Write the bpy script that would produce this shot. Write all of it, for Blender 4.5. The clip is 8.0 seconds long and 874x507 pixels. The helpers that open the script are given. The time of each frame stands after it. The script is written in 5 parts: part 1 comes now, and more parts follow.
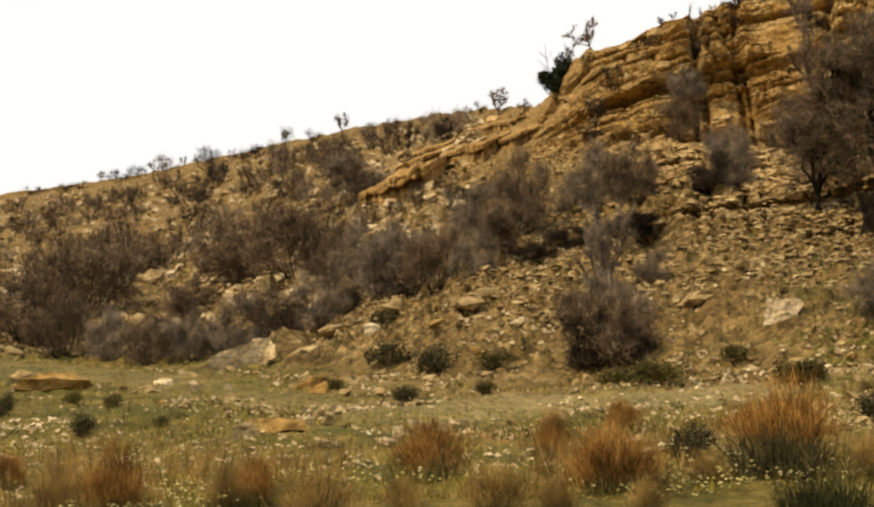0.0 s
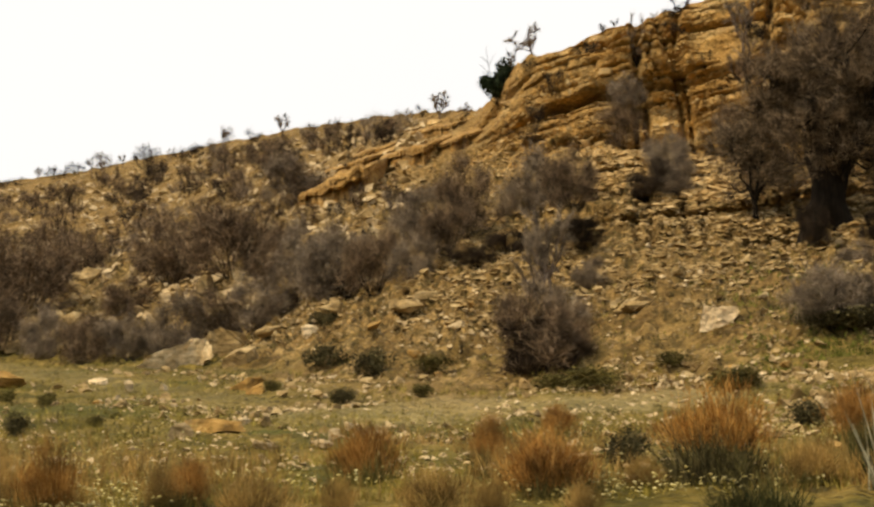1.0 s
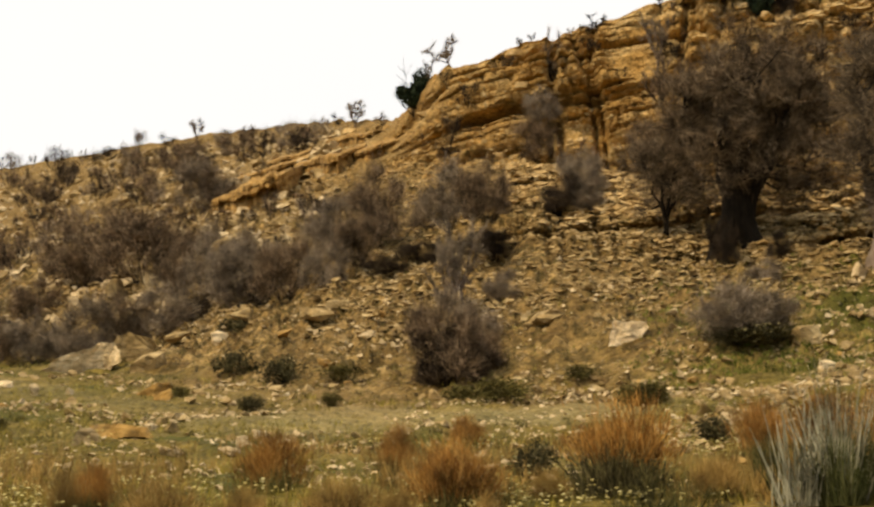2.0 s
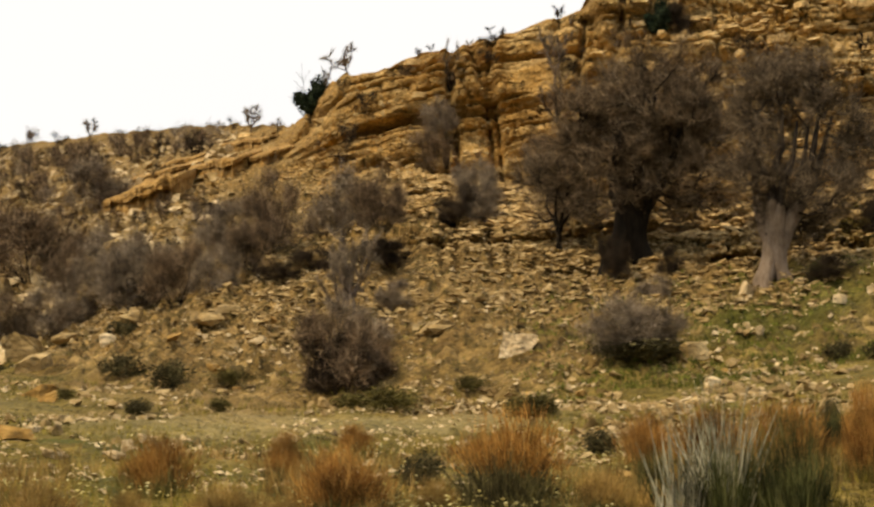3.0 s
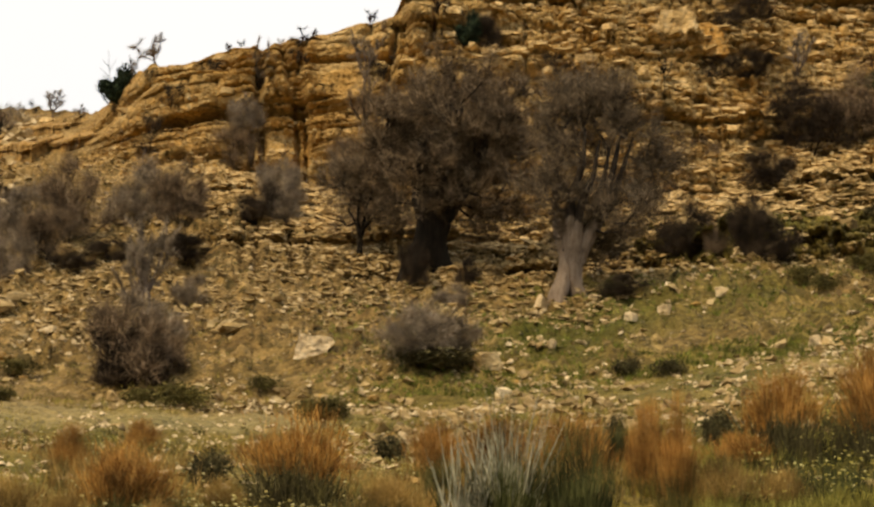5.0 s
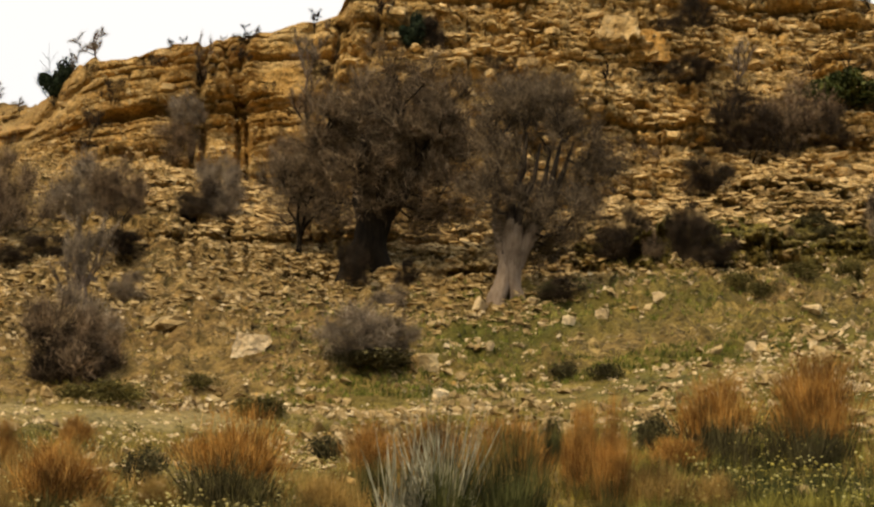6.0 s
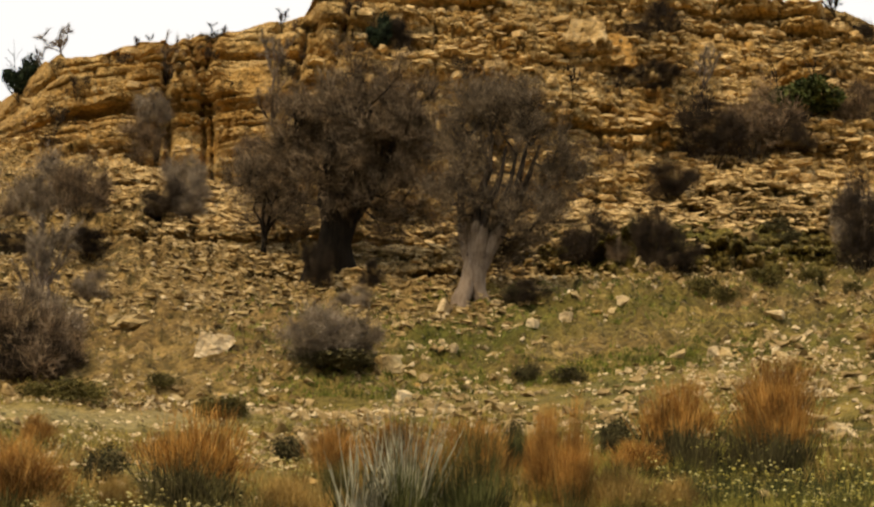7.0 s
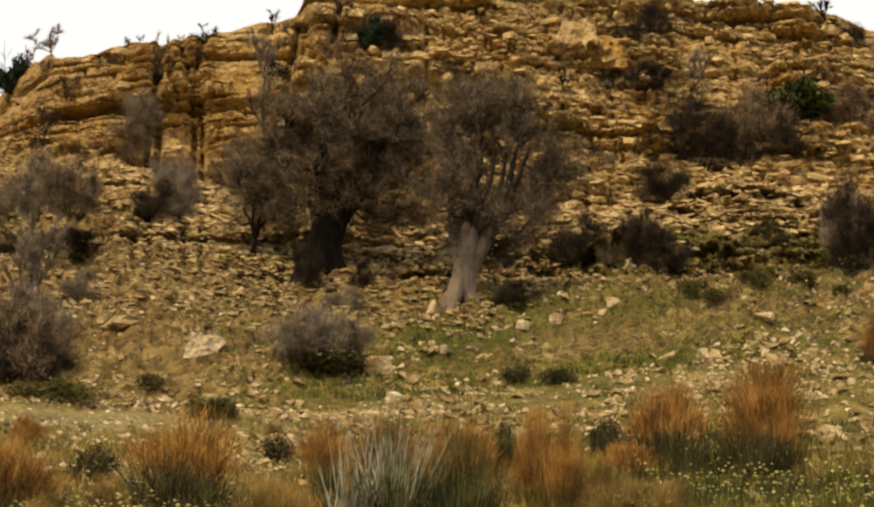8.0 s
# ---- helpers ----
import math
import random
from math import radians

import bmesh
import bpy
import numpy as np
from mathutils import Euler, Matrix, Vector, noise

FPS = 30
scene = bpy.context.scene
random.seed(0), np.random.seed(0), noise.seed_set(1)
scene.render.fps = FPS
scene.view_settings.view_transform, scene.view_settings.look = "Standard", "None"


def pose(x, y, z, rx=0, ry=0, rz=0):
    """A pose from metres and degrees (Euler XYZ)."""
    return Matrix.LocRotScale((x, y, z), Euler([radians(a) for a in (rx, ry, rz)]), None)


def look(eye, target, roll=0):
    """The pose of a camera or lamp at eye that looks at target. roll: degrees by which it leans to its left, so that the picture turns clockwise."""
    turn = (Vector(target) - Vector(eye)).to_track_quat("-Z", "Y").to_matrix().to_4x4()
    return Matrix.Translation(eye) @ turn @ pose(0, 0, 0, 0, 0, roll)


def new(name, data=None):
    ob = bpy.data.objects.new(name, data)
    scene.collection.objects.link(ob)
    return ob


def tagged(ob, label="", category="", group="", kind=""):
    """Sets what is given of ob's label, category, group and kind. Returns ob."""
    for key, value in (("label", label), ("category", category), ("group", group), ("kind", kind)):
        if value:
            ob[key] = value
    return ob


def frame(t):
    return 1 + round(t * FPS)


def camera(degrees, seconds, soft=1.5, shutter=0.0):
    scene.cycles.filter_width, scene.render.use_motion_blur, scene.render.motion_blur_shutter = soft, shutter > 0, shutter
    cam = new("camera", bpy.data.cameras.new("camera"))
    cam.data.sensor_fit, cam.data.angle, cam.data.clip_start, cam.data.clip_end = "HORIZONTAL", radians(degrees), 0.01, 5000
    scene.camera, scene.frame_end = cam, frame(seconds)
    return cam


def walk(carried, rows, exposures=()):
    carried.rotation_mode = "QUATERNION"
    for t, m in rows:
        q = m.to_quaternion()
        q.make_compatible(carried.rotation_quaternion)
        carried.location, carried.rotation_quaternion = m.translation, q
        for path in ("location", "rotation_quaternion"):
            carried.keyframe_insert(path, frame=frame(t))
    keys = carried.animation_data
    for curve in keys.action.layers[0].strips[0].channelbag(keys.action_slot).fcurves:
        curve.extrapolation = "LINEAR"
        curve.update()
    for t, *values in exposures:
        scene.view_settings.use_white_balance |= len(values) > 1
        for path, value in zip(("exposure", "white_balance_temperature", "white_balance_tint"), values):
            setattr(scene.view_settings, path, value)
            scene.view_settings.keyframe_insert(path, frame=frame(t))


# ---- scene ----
cam = camera(29.2, 8.0, soft=2.4, shutter=0.4)
EYE = 1.6
# a pan on the spot: seconds, pitch, roll, yaw in degrees
ROWS = [
    (0.0, 99.450, 2.421, 10.175),
    (0.5, 99.450, 2.261, 9.550),
    (1.0, 99.468, 1.914, 7.979),
    (1.5, 99.574, 1.553, 6.501),
    (3.0, 99.981, 0.215, 0.960),
    (3.5, 100.024, -0.246, -0.972),
    (4.0, 100.057, -0.792, -3.007),
    (4.5, 100.127, -1.231, -4.640),
    (5.0, 100.173, -1.644, -6.288),
    (6.5, 100.337, -2.480, -9.212),
    (7.0, 100.394, -2.663, -9.791),
    (7.5, 100.444, -2.728, -10.046),
    (8.0, 100.461, -2.752, -10.148),
]
walk(cam, [(t, pose(0, 0, EYE, rx, ry, rz)) for t, rx, ry, rz in ROWS], exposures=[(0.0, -0.97, 8800, 10), (8.0, -0.97, 8800, 10)])

# ---- light: a bright, thinly overcast sky with a weak, wide sun ----
SUN_ELEV, SUN_ROT = radians(54), radians(-134)
world = bpy.data.worlds.new("sky")
scene.world = world
world.use_nodes = True
wn, wl = world.node_tree.nodes, world.node_tree.links
wn.clear()
sky = wn.new("ShaderNodeTexSky")
sky.sky_type, sky.sun_disc = "NISHITA", False
sky.sun_elevation, sky.sun_rotation = SUN_ELEV, SUN_ROT
sky.air_density, sky.dust_density = 1.0, 4.0
cloud = wn.new("ShaderNodeTexNoise")
cloud.inputs["Scale"].default_value, cloud.inputs["Detail"].default_value = 1.6, 5
cloud_tone = wn.new("ShaderNodeValToRGB")
cloud_tone.color_ramp.elements[0].position, cloud_tone.color_ramp.elements[0].color = 0.3, (18.2, 21.2, 26.8, 1)
cloud_tone.color_ramp.elements[1].position, cloud_tone.color_ramp.elements[1].color = 0.7, (20.1, 22.6, 27.6, 1)
veil = wn.new("ShaderNodeMixRGB")
veil.inputs[0].default_value = 0.85
back = wn.new("ShaderNodeBackground")
back.inputs[1].default_value = 0.104
wo = wn.new("ShaderNodeOutputWorld")
wl.new(cloud.outputs["Fac"], cloud_tone.inputs[0])
wl.new(sky.outputs[0], veil.inputs[1])
wl.new(cloud_tone.outputs[0], veil.inputs[2])
wl.new(veil.outputs[0], back.inputs[0])
wl.new(back.outputs[0], wo.inputs[0])
sun = new("sun", bpy.data.lights.new("sun", "SUN"))
sun.data.energy, sun.data.angle, sun.data.color = 5.0, radians(4), (1.0, 0.86, 0.64)
sun.matrix_world = look((0, 0, 60), (60 / math.tan(SUN_ELEV) * math.sin(radians(46)), 60 / math.tan(SUN_ELEV) * math.cos(radians(46)), 0))


# ---- noise, meshes, materials ----
def lattice(ix, iy, seed):
    n = (ix.astype(np.int64) * 374761393 + iy.astype(np.int64) * 668265263 + seed * 974634777) & 0xFFFFFFFF
    n = ((n ^ (n >> 13)) * 1274126177) & 0xFFFFFFFF
    return ((n ^ (n >> 16)) & 0xFFFFFF) / float(0xFFFFFF)


def vnoise(x, y, seed=0):
    """Smooth noise from 0 to 1 at x, y."""
    x, y = np.asarray(x, float), np.asarray(y, float)
    ix, iy = np.floor(x), np.floor(y)
    fx, fy = x - ix, y - iy
    fx, fy = fx * fx * (3 - 2 * fx), fy * fy * (3 - 2 * fy)
    a, b = lattice(ix, iy, seed), lattice(ix + 1, iy, seed)
    c, d = lattice(ix, iy + 1, seed), lattice(ix + 1, iy + 1, seed)
    return (a * (1 - fx) + b * fx) * (1 - fy) + (c * (1 - fx) + d * fx) * fy


def fbm(x, y, seed=0, octaves=4):
    total, amp, norm = 0.0, 1.0, 0.0
    for k in range(octaves):
        total = total + amp * (vnoise(x * 2 ** k, y * 2 ** k, seed + k) - 0.5)
        norm += amp
        amp *= 0.5
    return total / norm * 2


def step(a, b, x):
    u = np.clip((np.asarray(x, float) - a) / (b - a), 0, 1)
    return u * u * (3 - 2 * u)


def mesh_of(name, verts, faces, material=None, smooth=False):
    """A mesh from an n x 3 array and an m x 3 or m x 4 array of corners."""
    verts, faces = np.asarray(verts, np.float32), np.asarray(faces, np.int32)
    me = bpy.data.meshes.new(name)
    me.vertices.add(len(verts))
    me.vertices.foreach_set("co", verts.ravel())
    k = faces.shape[1]
    me.loops.add(faces.size)
    me.loops.foreach_set("vertex_index", faces.ravel())
    me.polygons.add(len(faces))
    me.polygons.foreach_set("loop_start", np.arange(len(faces), dtype=np.int32) * k)
    me.polygons.foreach_set("loop_total", np.full(len(faces), k, np.int32))
    me.polygons.foreach_set("use_smooth", np.full(len(faces), smooth, bool))
    me.update(calc_edges=True)
    if material:
        me.materials.append(material)
    return me


class Mat:
    """A small builder of procedural materials."""

    def __init__(self, name, rough=0.9):
        self.m = bpy.data.materials.new(name)
        self.m.use_nodes = True
        self.n, self.l = self.m.node_tree.nodes, self.m.node_tree.links
        self.b = self.n["Principled BSDF"]
        self.b.inputs["Roughness"].default_value = rough
        self.b.inputs["Specular IOR Level"].default_value = 0.12
        self.co = self.n.new("ShaderNodeNewGeometry").outputs["Position"]

    def noise(self, scale, detail=4, stretch=None, rough=0.55):
        node = self.n.new("ShaderNodeTexNoise")
        node.inputs["Scale"].default_value, node.inputs["Detail"].default_value = scale, detail
        node.inputs["Roughness"].default_value = rough
        self.l.new(self.stretched(stretch), node.inputs["Vector"])
        return node.outputs["Fac"]

    def stretched(self, stretch):
        if not stretch:
            return self.co
        node = self.n.new("ShaderNodeMapping")
        node.inputs["Scale"].default_value = stretch
        self.l.new(self.co, node.inputs["Vector"])
        return node.outputs[0]

    def cells(self, scale, out="Distance", stretch=None, feature="F1"):
        node = self.n.new("ShaderNodeTexVoronoi")
        node.feature = feature
        node.inputs["Scale"].default_value = scale
        self.l.new(self.stretched(stretch), node.inputs["Vector"])
        return node.outputs[out]

    def ramp(self, fac, *stops):
        node = self.n.new("ShaderNodeValToRGB")
        e = node.color_ramp.elements
        while len(e) < len(stops):
            e.new(0.5)
        for k, (p, c) in enumerate(stops):
            e[k].position = p
            e[k].color = (*c, 1) if isinstance(c, tuple) else (c, c, c, 1)
        self.l.new(fac, node.inputs[0])
        return node.outputs[0]

    def mix(self, fac, a, b, kind="MIX"):
        node = self.n.new("ShaderNodeMixRGB")
        node.blend_type = kind
        for socket, v in zip(node.inputs, (fac, a, b)):
            if isinstance(v, (int, float)):
                socket.default_value = v
            elif isinstance(v, tuple):
                socket.default_value = (*v, 1)
            else:
                self.l.new(v, socket)
        return node.outputs[0]

    def math(self, op, a, b=0.0):
        node = self.n.new("ShaderNodeMath")
        node.operation = op
        for socket, v in zip(node.inputs, (a, b)):
            if isinstance(v, (int, float)):
                socket.default_value = v
            else:
                self.l.new(v, socket)
        return node.outputs[0]

    def attribute(self, name):
        node = self.n.new("ShaderNodeAttribute")
        node.attribute_name = name
        return node.outputs["Fac"]

    def own(self):
        return self.n.new("ShaderNodeObjectInfo").outputs["Random"]

    def island(self):
        return self.n.new("ShaderNodeNewGeometry").outputs["Random Per Island"]

    def done(self, colour, height=None, strength=0.5, distance=0.05):
        if isinstance(colour, tuple):
            self.b.inputs["Base Color"].default_value = (*colour, 1)
        else:
            self.l.new(colour, self.b.inputs["Base Color"])
        if height is not None:
            bump = self.n.new("ShaderNodeBump")
            bump.inputs["Strength"].default_value, bump.inputs["Distance"].default_value = strength, distance
            self.l.new(height, bump.inputs["Height"])
            self.l.new(bump.outputs[0], self.b.inputs["Normal"])
        return self.m


def ground_material():
    m = Mat("hillside_ground", 0.95)
    patch, grain = m.noise(0.35, 5), m.noise(6.0, 5)
    soil = m.ramp(m.noise(1.3, 6), (0.25, (0.1, 0.06, 0.022)), (0.5, (0.25, 0.16, 0.06)), (0.75, (0.41, 0.28, 0.12)))
    grass = m.ramp(m.noise(0.9, 6), (0.3, (0.08, 0.07, 0.015)), (0.5, (0.182, 0.138, 0.034)), (0.7, (0.31, 0.222, 0.066)))
    green = m.ramp(grain, (0.3, (0.045, 0.055, 0.009)), (0.7, (0.12, 0.118, 0.024)))
    grass = m.mix(m.ramp(patch, (0.5, 0.0), (0.62, 0.8)), grass, green)
    grass = m.mix(m.attribute("lush"), grass, green)
    layers = m.noise(1.0, 6, (0.3, 0.3, 2.4))
    rock = m.ramp(layers, (0.28, (0.17, 0.1, 0.035)), (0.42, (0.44, 0.275, 0.1)), (0.58, (0.64, 0.445, 0.2)), (0.75, (0.54, 0.405, 0.215)))
    rock = m.mix(m.ramp(m.noise(0.35, 4), (0.52, 0.0), (0.62, 0.75)), rock, m.ramp(m.noise(1.7, 6), (0.3, (0.36, 0.19, 0.05)), (0.7, (0.62, 0.37, 0.12))))
    # dark streaks along the beds, painted for the shade in gaps and undersides
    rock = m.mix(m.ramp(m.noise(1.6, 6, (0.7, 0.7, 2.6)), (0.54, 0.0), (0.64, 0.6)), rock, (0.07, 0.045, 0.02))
    base = m.mix(m.attribute("grass"), soil, grass)
    base = m.mix(m.attribute("rock"), base, rock)
    sand = m.ramp(m.noise(2.4, 6, (1.0, 2.2, 1.0)), (0.3, (0.23, 0.175, 0.075)), (0.5, (0.38, 0.295, 0.135)), (0.7, (0.5, 0.395, 0.2)))
    base = m.mix(m.math("MULTIPLY", m.attribute("track"), 0.5), base, sand)
    stained = m.ramp(m.noise(1.3, 6, (0.6, 0.6, 1.6)), (0.3, (0.24, 0.12, 0.03)), (0.5, (0.46, 0.255, 0.075)), (0.7, (0.64, 0.4, 0.145)))
    base = m.mix(m.math("MULTIPLY", m.attribute("stain"), m.ramp(m.noise(0.55, 4), (0.42, 0.1), (0.58, 0.7))), base, stained)
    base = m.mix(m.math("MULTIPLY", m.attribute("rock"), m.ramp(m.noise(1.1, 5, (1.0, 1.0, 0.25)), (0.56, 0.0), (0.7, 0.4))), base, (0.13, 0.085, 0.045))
    pebble = m.cells(5.5)
    lump = m.math("MULTIPLY", m.attribute("stony"), 0.85)
    base = m.mix(lump, base, m.ramp(m.cells(5.5, "Color"), (0.15, 0.5), (0.5, 0.95), (0.8, 1.5)), "MULTIPLY")
    shown = m.math("MULTIPLY", m.ramp(pebble, (0.16, 1.0), (0.24, 0.0)), m.ramp(m.noise(1.1, 4), (0.42, 0.0), (0.56, 1.0)))
    shown = m.math("MULTIPLY", shown, m.attribute("stony"))
    base = m.mix(shown, base, (0.45, 0.345, 0.19))
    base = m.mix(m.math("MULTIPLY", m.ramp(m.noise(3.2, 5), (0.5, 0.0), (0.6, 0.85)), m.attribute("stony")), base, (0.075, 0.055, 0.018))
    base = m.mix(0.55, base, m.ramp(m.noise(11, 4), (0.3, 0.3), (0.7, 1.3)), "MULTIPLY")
    h = m.mix(0.8, m.noise(5, 6), m.ramp(pebble, (0.0, 1.0), (0.5, 0.0)), "ADD")
    return m.done(base, h, 0.85, 0.22)


def stone_material(name, a, b, c):
    m = Mat(name, 0.9)
    tone = m.ramp(m.noise(2.2, 6), (0.3, a), (0.52, b), (0.72, c))
    tone = m.mix(0.8, tone, m.ramp(m.own(), (0.0, 0.75), (0.5, 1.0), (1.0, 1.2)), "MULTIPLY")
    tone = m.mix(m.ramp(m.noise(7, 5), (0.55, 0.0), (0.72, 0.6)), tone, (0.12, 0.1, 0.07))
    tone = m.mix(0.7, tone, m.ramp(m.noise(3.6, 6, (1.0, 1.0, 2.8)), (0.34, 0.55), (0.48, 1.08), (0.62, 1.4)), "MULTIPLY")
    return m.done(tone, m.mix(0.6, m.noise(9, 6), m.noise(3.2, 5, (1.0, 1.0, 3.0)), "ADD"), 0.9, 0.08)


def twig_material(name, a, b, c):
    m = Mat(name, 0.9)
    tone = m.ramp(m.island(), (0.0, a), (0.5, b), (1.0, c))
    tone = m.mix(0.6, tone, m.ramp(m.own(), (0.0, 0.7), (1.0, 1.2)), "MULTIPLY")
    # uneven clumps of tone put lit tops and dark gaps into the colour
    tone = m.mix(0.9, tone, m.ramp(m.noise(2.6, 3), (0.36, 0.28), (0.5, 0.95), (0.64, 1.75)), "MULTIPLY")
    return m.done(tone)


def bark_material(name, a, b):
    m = Mat(name, 0.95)
    tone = m.ramp(m.noise(14, 6, (1, 1, 0.2)), (0.3, a), (0.7, b))
    tone = m.mix(m.ramp(m.noise(3, 4), (0.5, 0.0), (0.7, 0.5)), tone, tuple(0.5 * v for v in a))
    return m.done(tone, m.noise(16, 6, (1, 1, 0.15)), 0.9, 0.04)


GROUND = ground_material()
STONE = stone_material("limestone", (0.16, 0.105, 0.042), (0.33, 0.23, 0.105), (0.5, 0.38, 0.2))
CREAM_STONE = stone_material("cream_limestone", (0.5, 0.37, 0.21), (0.64, 0.5, 0.31), (0.76, 0.63, 0.43))
PALE_STONE = stone_material("pale_limestone", (0.36, 0.26, 0.135), (0.53, 0.405, 0.235), (0.67, 0.55, 0.36))
OCHRE_STONE = stone_material("ochre_limestone", (0.19, 0.105, 0.03), (0.36, 0.215, 0.07), (0.5, 0.32, 0.12))
BED_STONE = stone_material("bedded_limestone", (0.26, 0.165, 0.065), (0.52, 0.355, 0.16), (0.7, 0.52, 0.28))
ORANGE_STONE = stone_material("orange_limestone", (0.3, 0.155, 0.04), (0.54, 0.31, 0.1), (0.68, 0.44, 0.19))
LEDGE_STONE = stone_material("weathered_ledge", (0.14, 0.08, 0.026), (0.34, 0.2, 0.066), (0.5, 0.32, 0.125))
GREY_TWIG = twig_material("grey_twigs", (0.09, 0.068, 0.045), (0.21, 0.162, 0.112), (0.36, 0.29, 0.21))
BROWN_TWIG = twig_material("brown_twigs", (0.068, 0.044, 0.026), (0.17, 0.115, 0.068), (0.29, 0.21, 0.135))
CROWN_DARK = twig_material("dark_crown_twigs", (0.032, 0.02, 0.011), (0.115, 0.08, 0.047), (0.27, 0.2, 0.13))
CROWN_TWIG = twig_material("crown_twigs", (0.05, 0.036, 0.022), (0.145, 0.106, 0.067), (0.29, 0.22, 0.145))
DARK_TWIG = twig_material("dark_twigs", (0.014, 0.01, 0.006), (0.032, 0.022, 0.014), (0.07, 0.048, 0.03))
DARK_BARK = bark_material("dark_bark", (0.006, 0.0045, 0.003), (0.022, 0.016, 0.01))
LIMB_BARK = bark_material("limb_bark", (0.018, 0.013, 0.01), (0.065, 0.05, 0.037))
GREY_BARK = bark_material("grey_bark", (0.1, 0.075, 0.058), (0.2, 0.155, 0.125))
PALE_BARK = bark_material("pale_bark", (0.16, 0.115, 0.08), (0.29, 0.225, 0.17))
RUST_BLADE = twig_material("rust_stalks", (0.11, 0.045, 0.01), (0.28, 0.13, 0.03), (0.44, 0.25, 0.08))
STRAW_BLADE = twig_material("straw_stalks", (0.14, 0.08, 0.022), (0.26, 0.158, 0.048), (0.38, 0.26, 0.1))
GREEN_BLADE = twig_material("green_blades", (0.014, 0.019, 0.005), (0.042, 0.046, 0.014), (0.1, 0.1, 0.04))
GREY_BLADE = twig_material("grey_green_blades", (0.12, 0.12, 0.08), (0.23, 0.22, 0.15), (0.36, 0.34, 0.25))
SAGE_BLADE = twig_material("sage_blades", (0.022, 0.02, 0.008), (0.062, 0.054, 0.022), (0.13, 0.108, 0.05))
OLIVE_BLADE = twig_material("olive_blades", (0.045, 0.04, 0.011), (0.1, 0.085, 0.025), (0.17, 0.14, 0.048))
TURF_BLADE = twig_material("turf_blades", (0.095, 0.085, 0.015), (0.215, 0.17, 0.034), (0.36, 0.28, 0.08))
DARK_LEAF = twig_material("dark_green_leaves", (0.008, 0.016, 0.009), (0.02, 0.034, 0.018), (0.045, 0.06, 0.03))
GREEN_LEAF = twig_material("green_leaves", (0.03, 0.045, 0.012), (0.06, 0.075, 0.022), (0.11, 0.12, 0.04))
LUSH_BLADE = twig_material("lush_blades", (0.04, 0.055, 0.009), (0.09, 0.1, 0.018), (0.17, 0.17, 0.04))
WEED_BLADE = twig_material("weed_blades", (0.1, 0.095, 0.018), (0.22, 0.195, 0.04), (0.38, 0.34, 0.1))
PALE_PETAL = twig_material("pale_petals", (0.36, 0.29, 0.1), (0.48, 0.41, 0.17), (0.58, 0.52, 0.27))
PETAL = twig_material("yellow_petals", (0.36, 0.29, 0.06), (0.48, 0.41, 0.12), (0.6, 0.55, 0.26))

# ---- the hillside: how far off and how high its breaks of slope lie, by bearing in degrees from the middle ----
BEARING = [-25, -20, -15, -12, -9, -6.2, -4.4, -2, 1, 4.3, 8, 12, 16, 20, 25]
EDGE_R = [55, 50, 44, 39, 36, 34, 33, 32, 32, 31, 31, 31, 31, 31, 31]
EDGE_EL = [6.2, 6.0, 5.7, 5.4, 5.1, 4.8, 4.6, 4.5, 4.55, 4.8, 5.3, 5.8, 6.3, 6.8, 7.4]
FOOT_R = [62, 60, 57, 54, 52, 50, 49, 48, 47, 46, 45, 46, 47, 48, 49]
FOOT_EL = [6.9, 6.7, 7.0, 7.7, 8.4, 9.0, 9.2, 9.5, 9.4, 9.2, 8.9, 9.2, 10.1, 10.1, 10.1]
BASE_R = [115, 105, 88, 80, 74, 69, 67, 65, 62, 58, 56, 57, 60, 62, 64]
BASE_EL = [9.3, 9.7, 10.8, 11.3, 12.0, 12.5, 12.7, 12.8, 12.4, 11.6, 11.2, 11.6, 12.6, 13.2, 13.0]
TOP_R = [210, 185, 150, 130, 108, 86, 71, 69.5, 68, 67, 68, 70, 73, 76, 79]
TOP_EL_AT = [-25, -20, -15, -12, -9, -7.3, -6.1, -5.5, -4.9, -4.4, -3.4, -2, -0.3, 1.2, 2.2, 3.95, 4.25, 4.6, 8, 12, 16, 20, 22, 23.2, 24.2, 25]
TOP_EL = [11.6, 12.35, 13.38, 13.85, 14.25, 14.25, 14.2, 14.6, 15.5, 15.7, 16.1, 16.5, 16.8, 17.2, 17.5, 17.85, 18.3, 19.0, 19.5, 19.8, 19.5, 19.05, 18.75, 18.5, 18.1, 17.8]


def by_bearing(values, b, at=BEARING, w=0.7):
    """A value along the hillside, rounded over between its breaks."""
    return sum(np.interp(b + d * w, at, values) * g for d, g in ((-1, 0.25), (0, 0.5), (1, 0.25)))


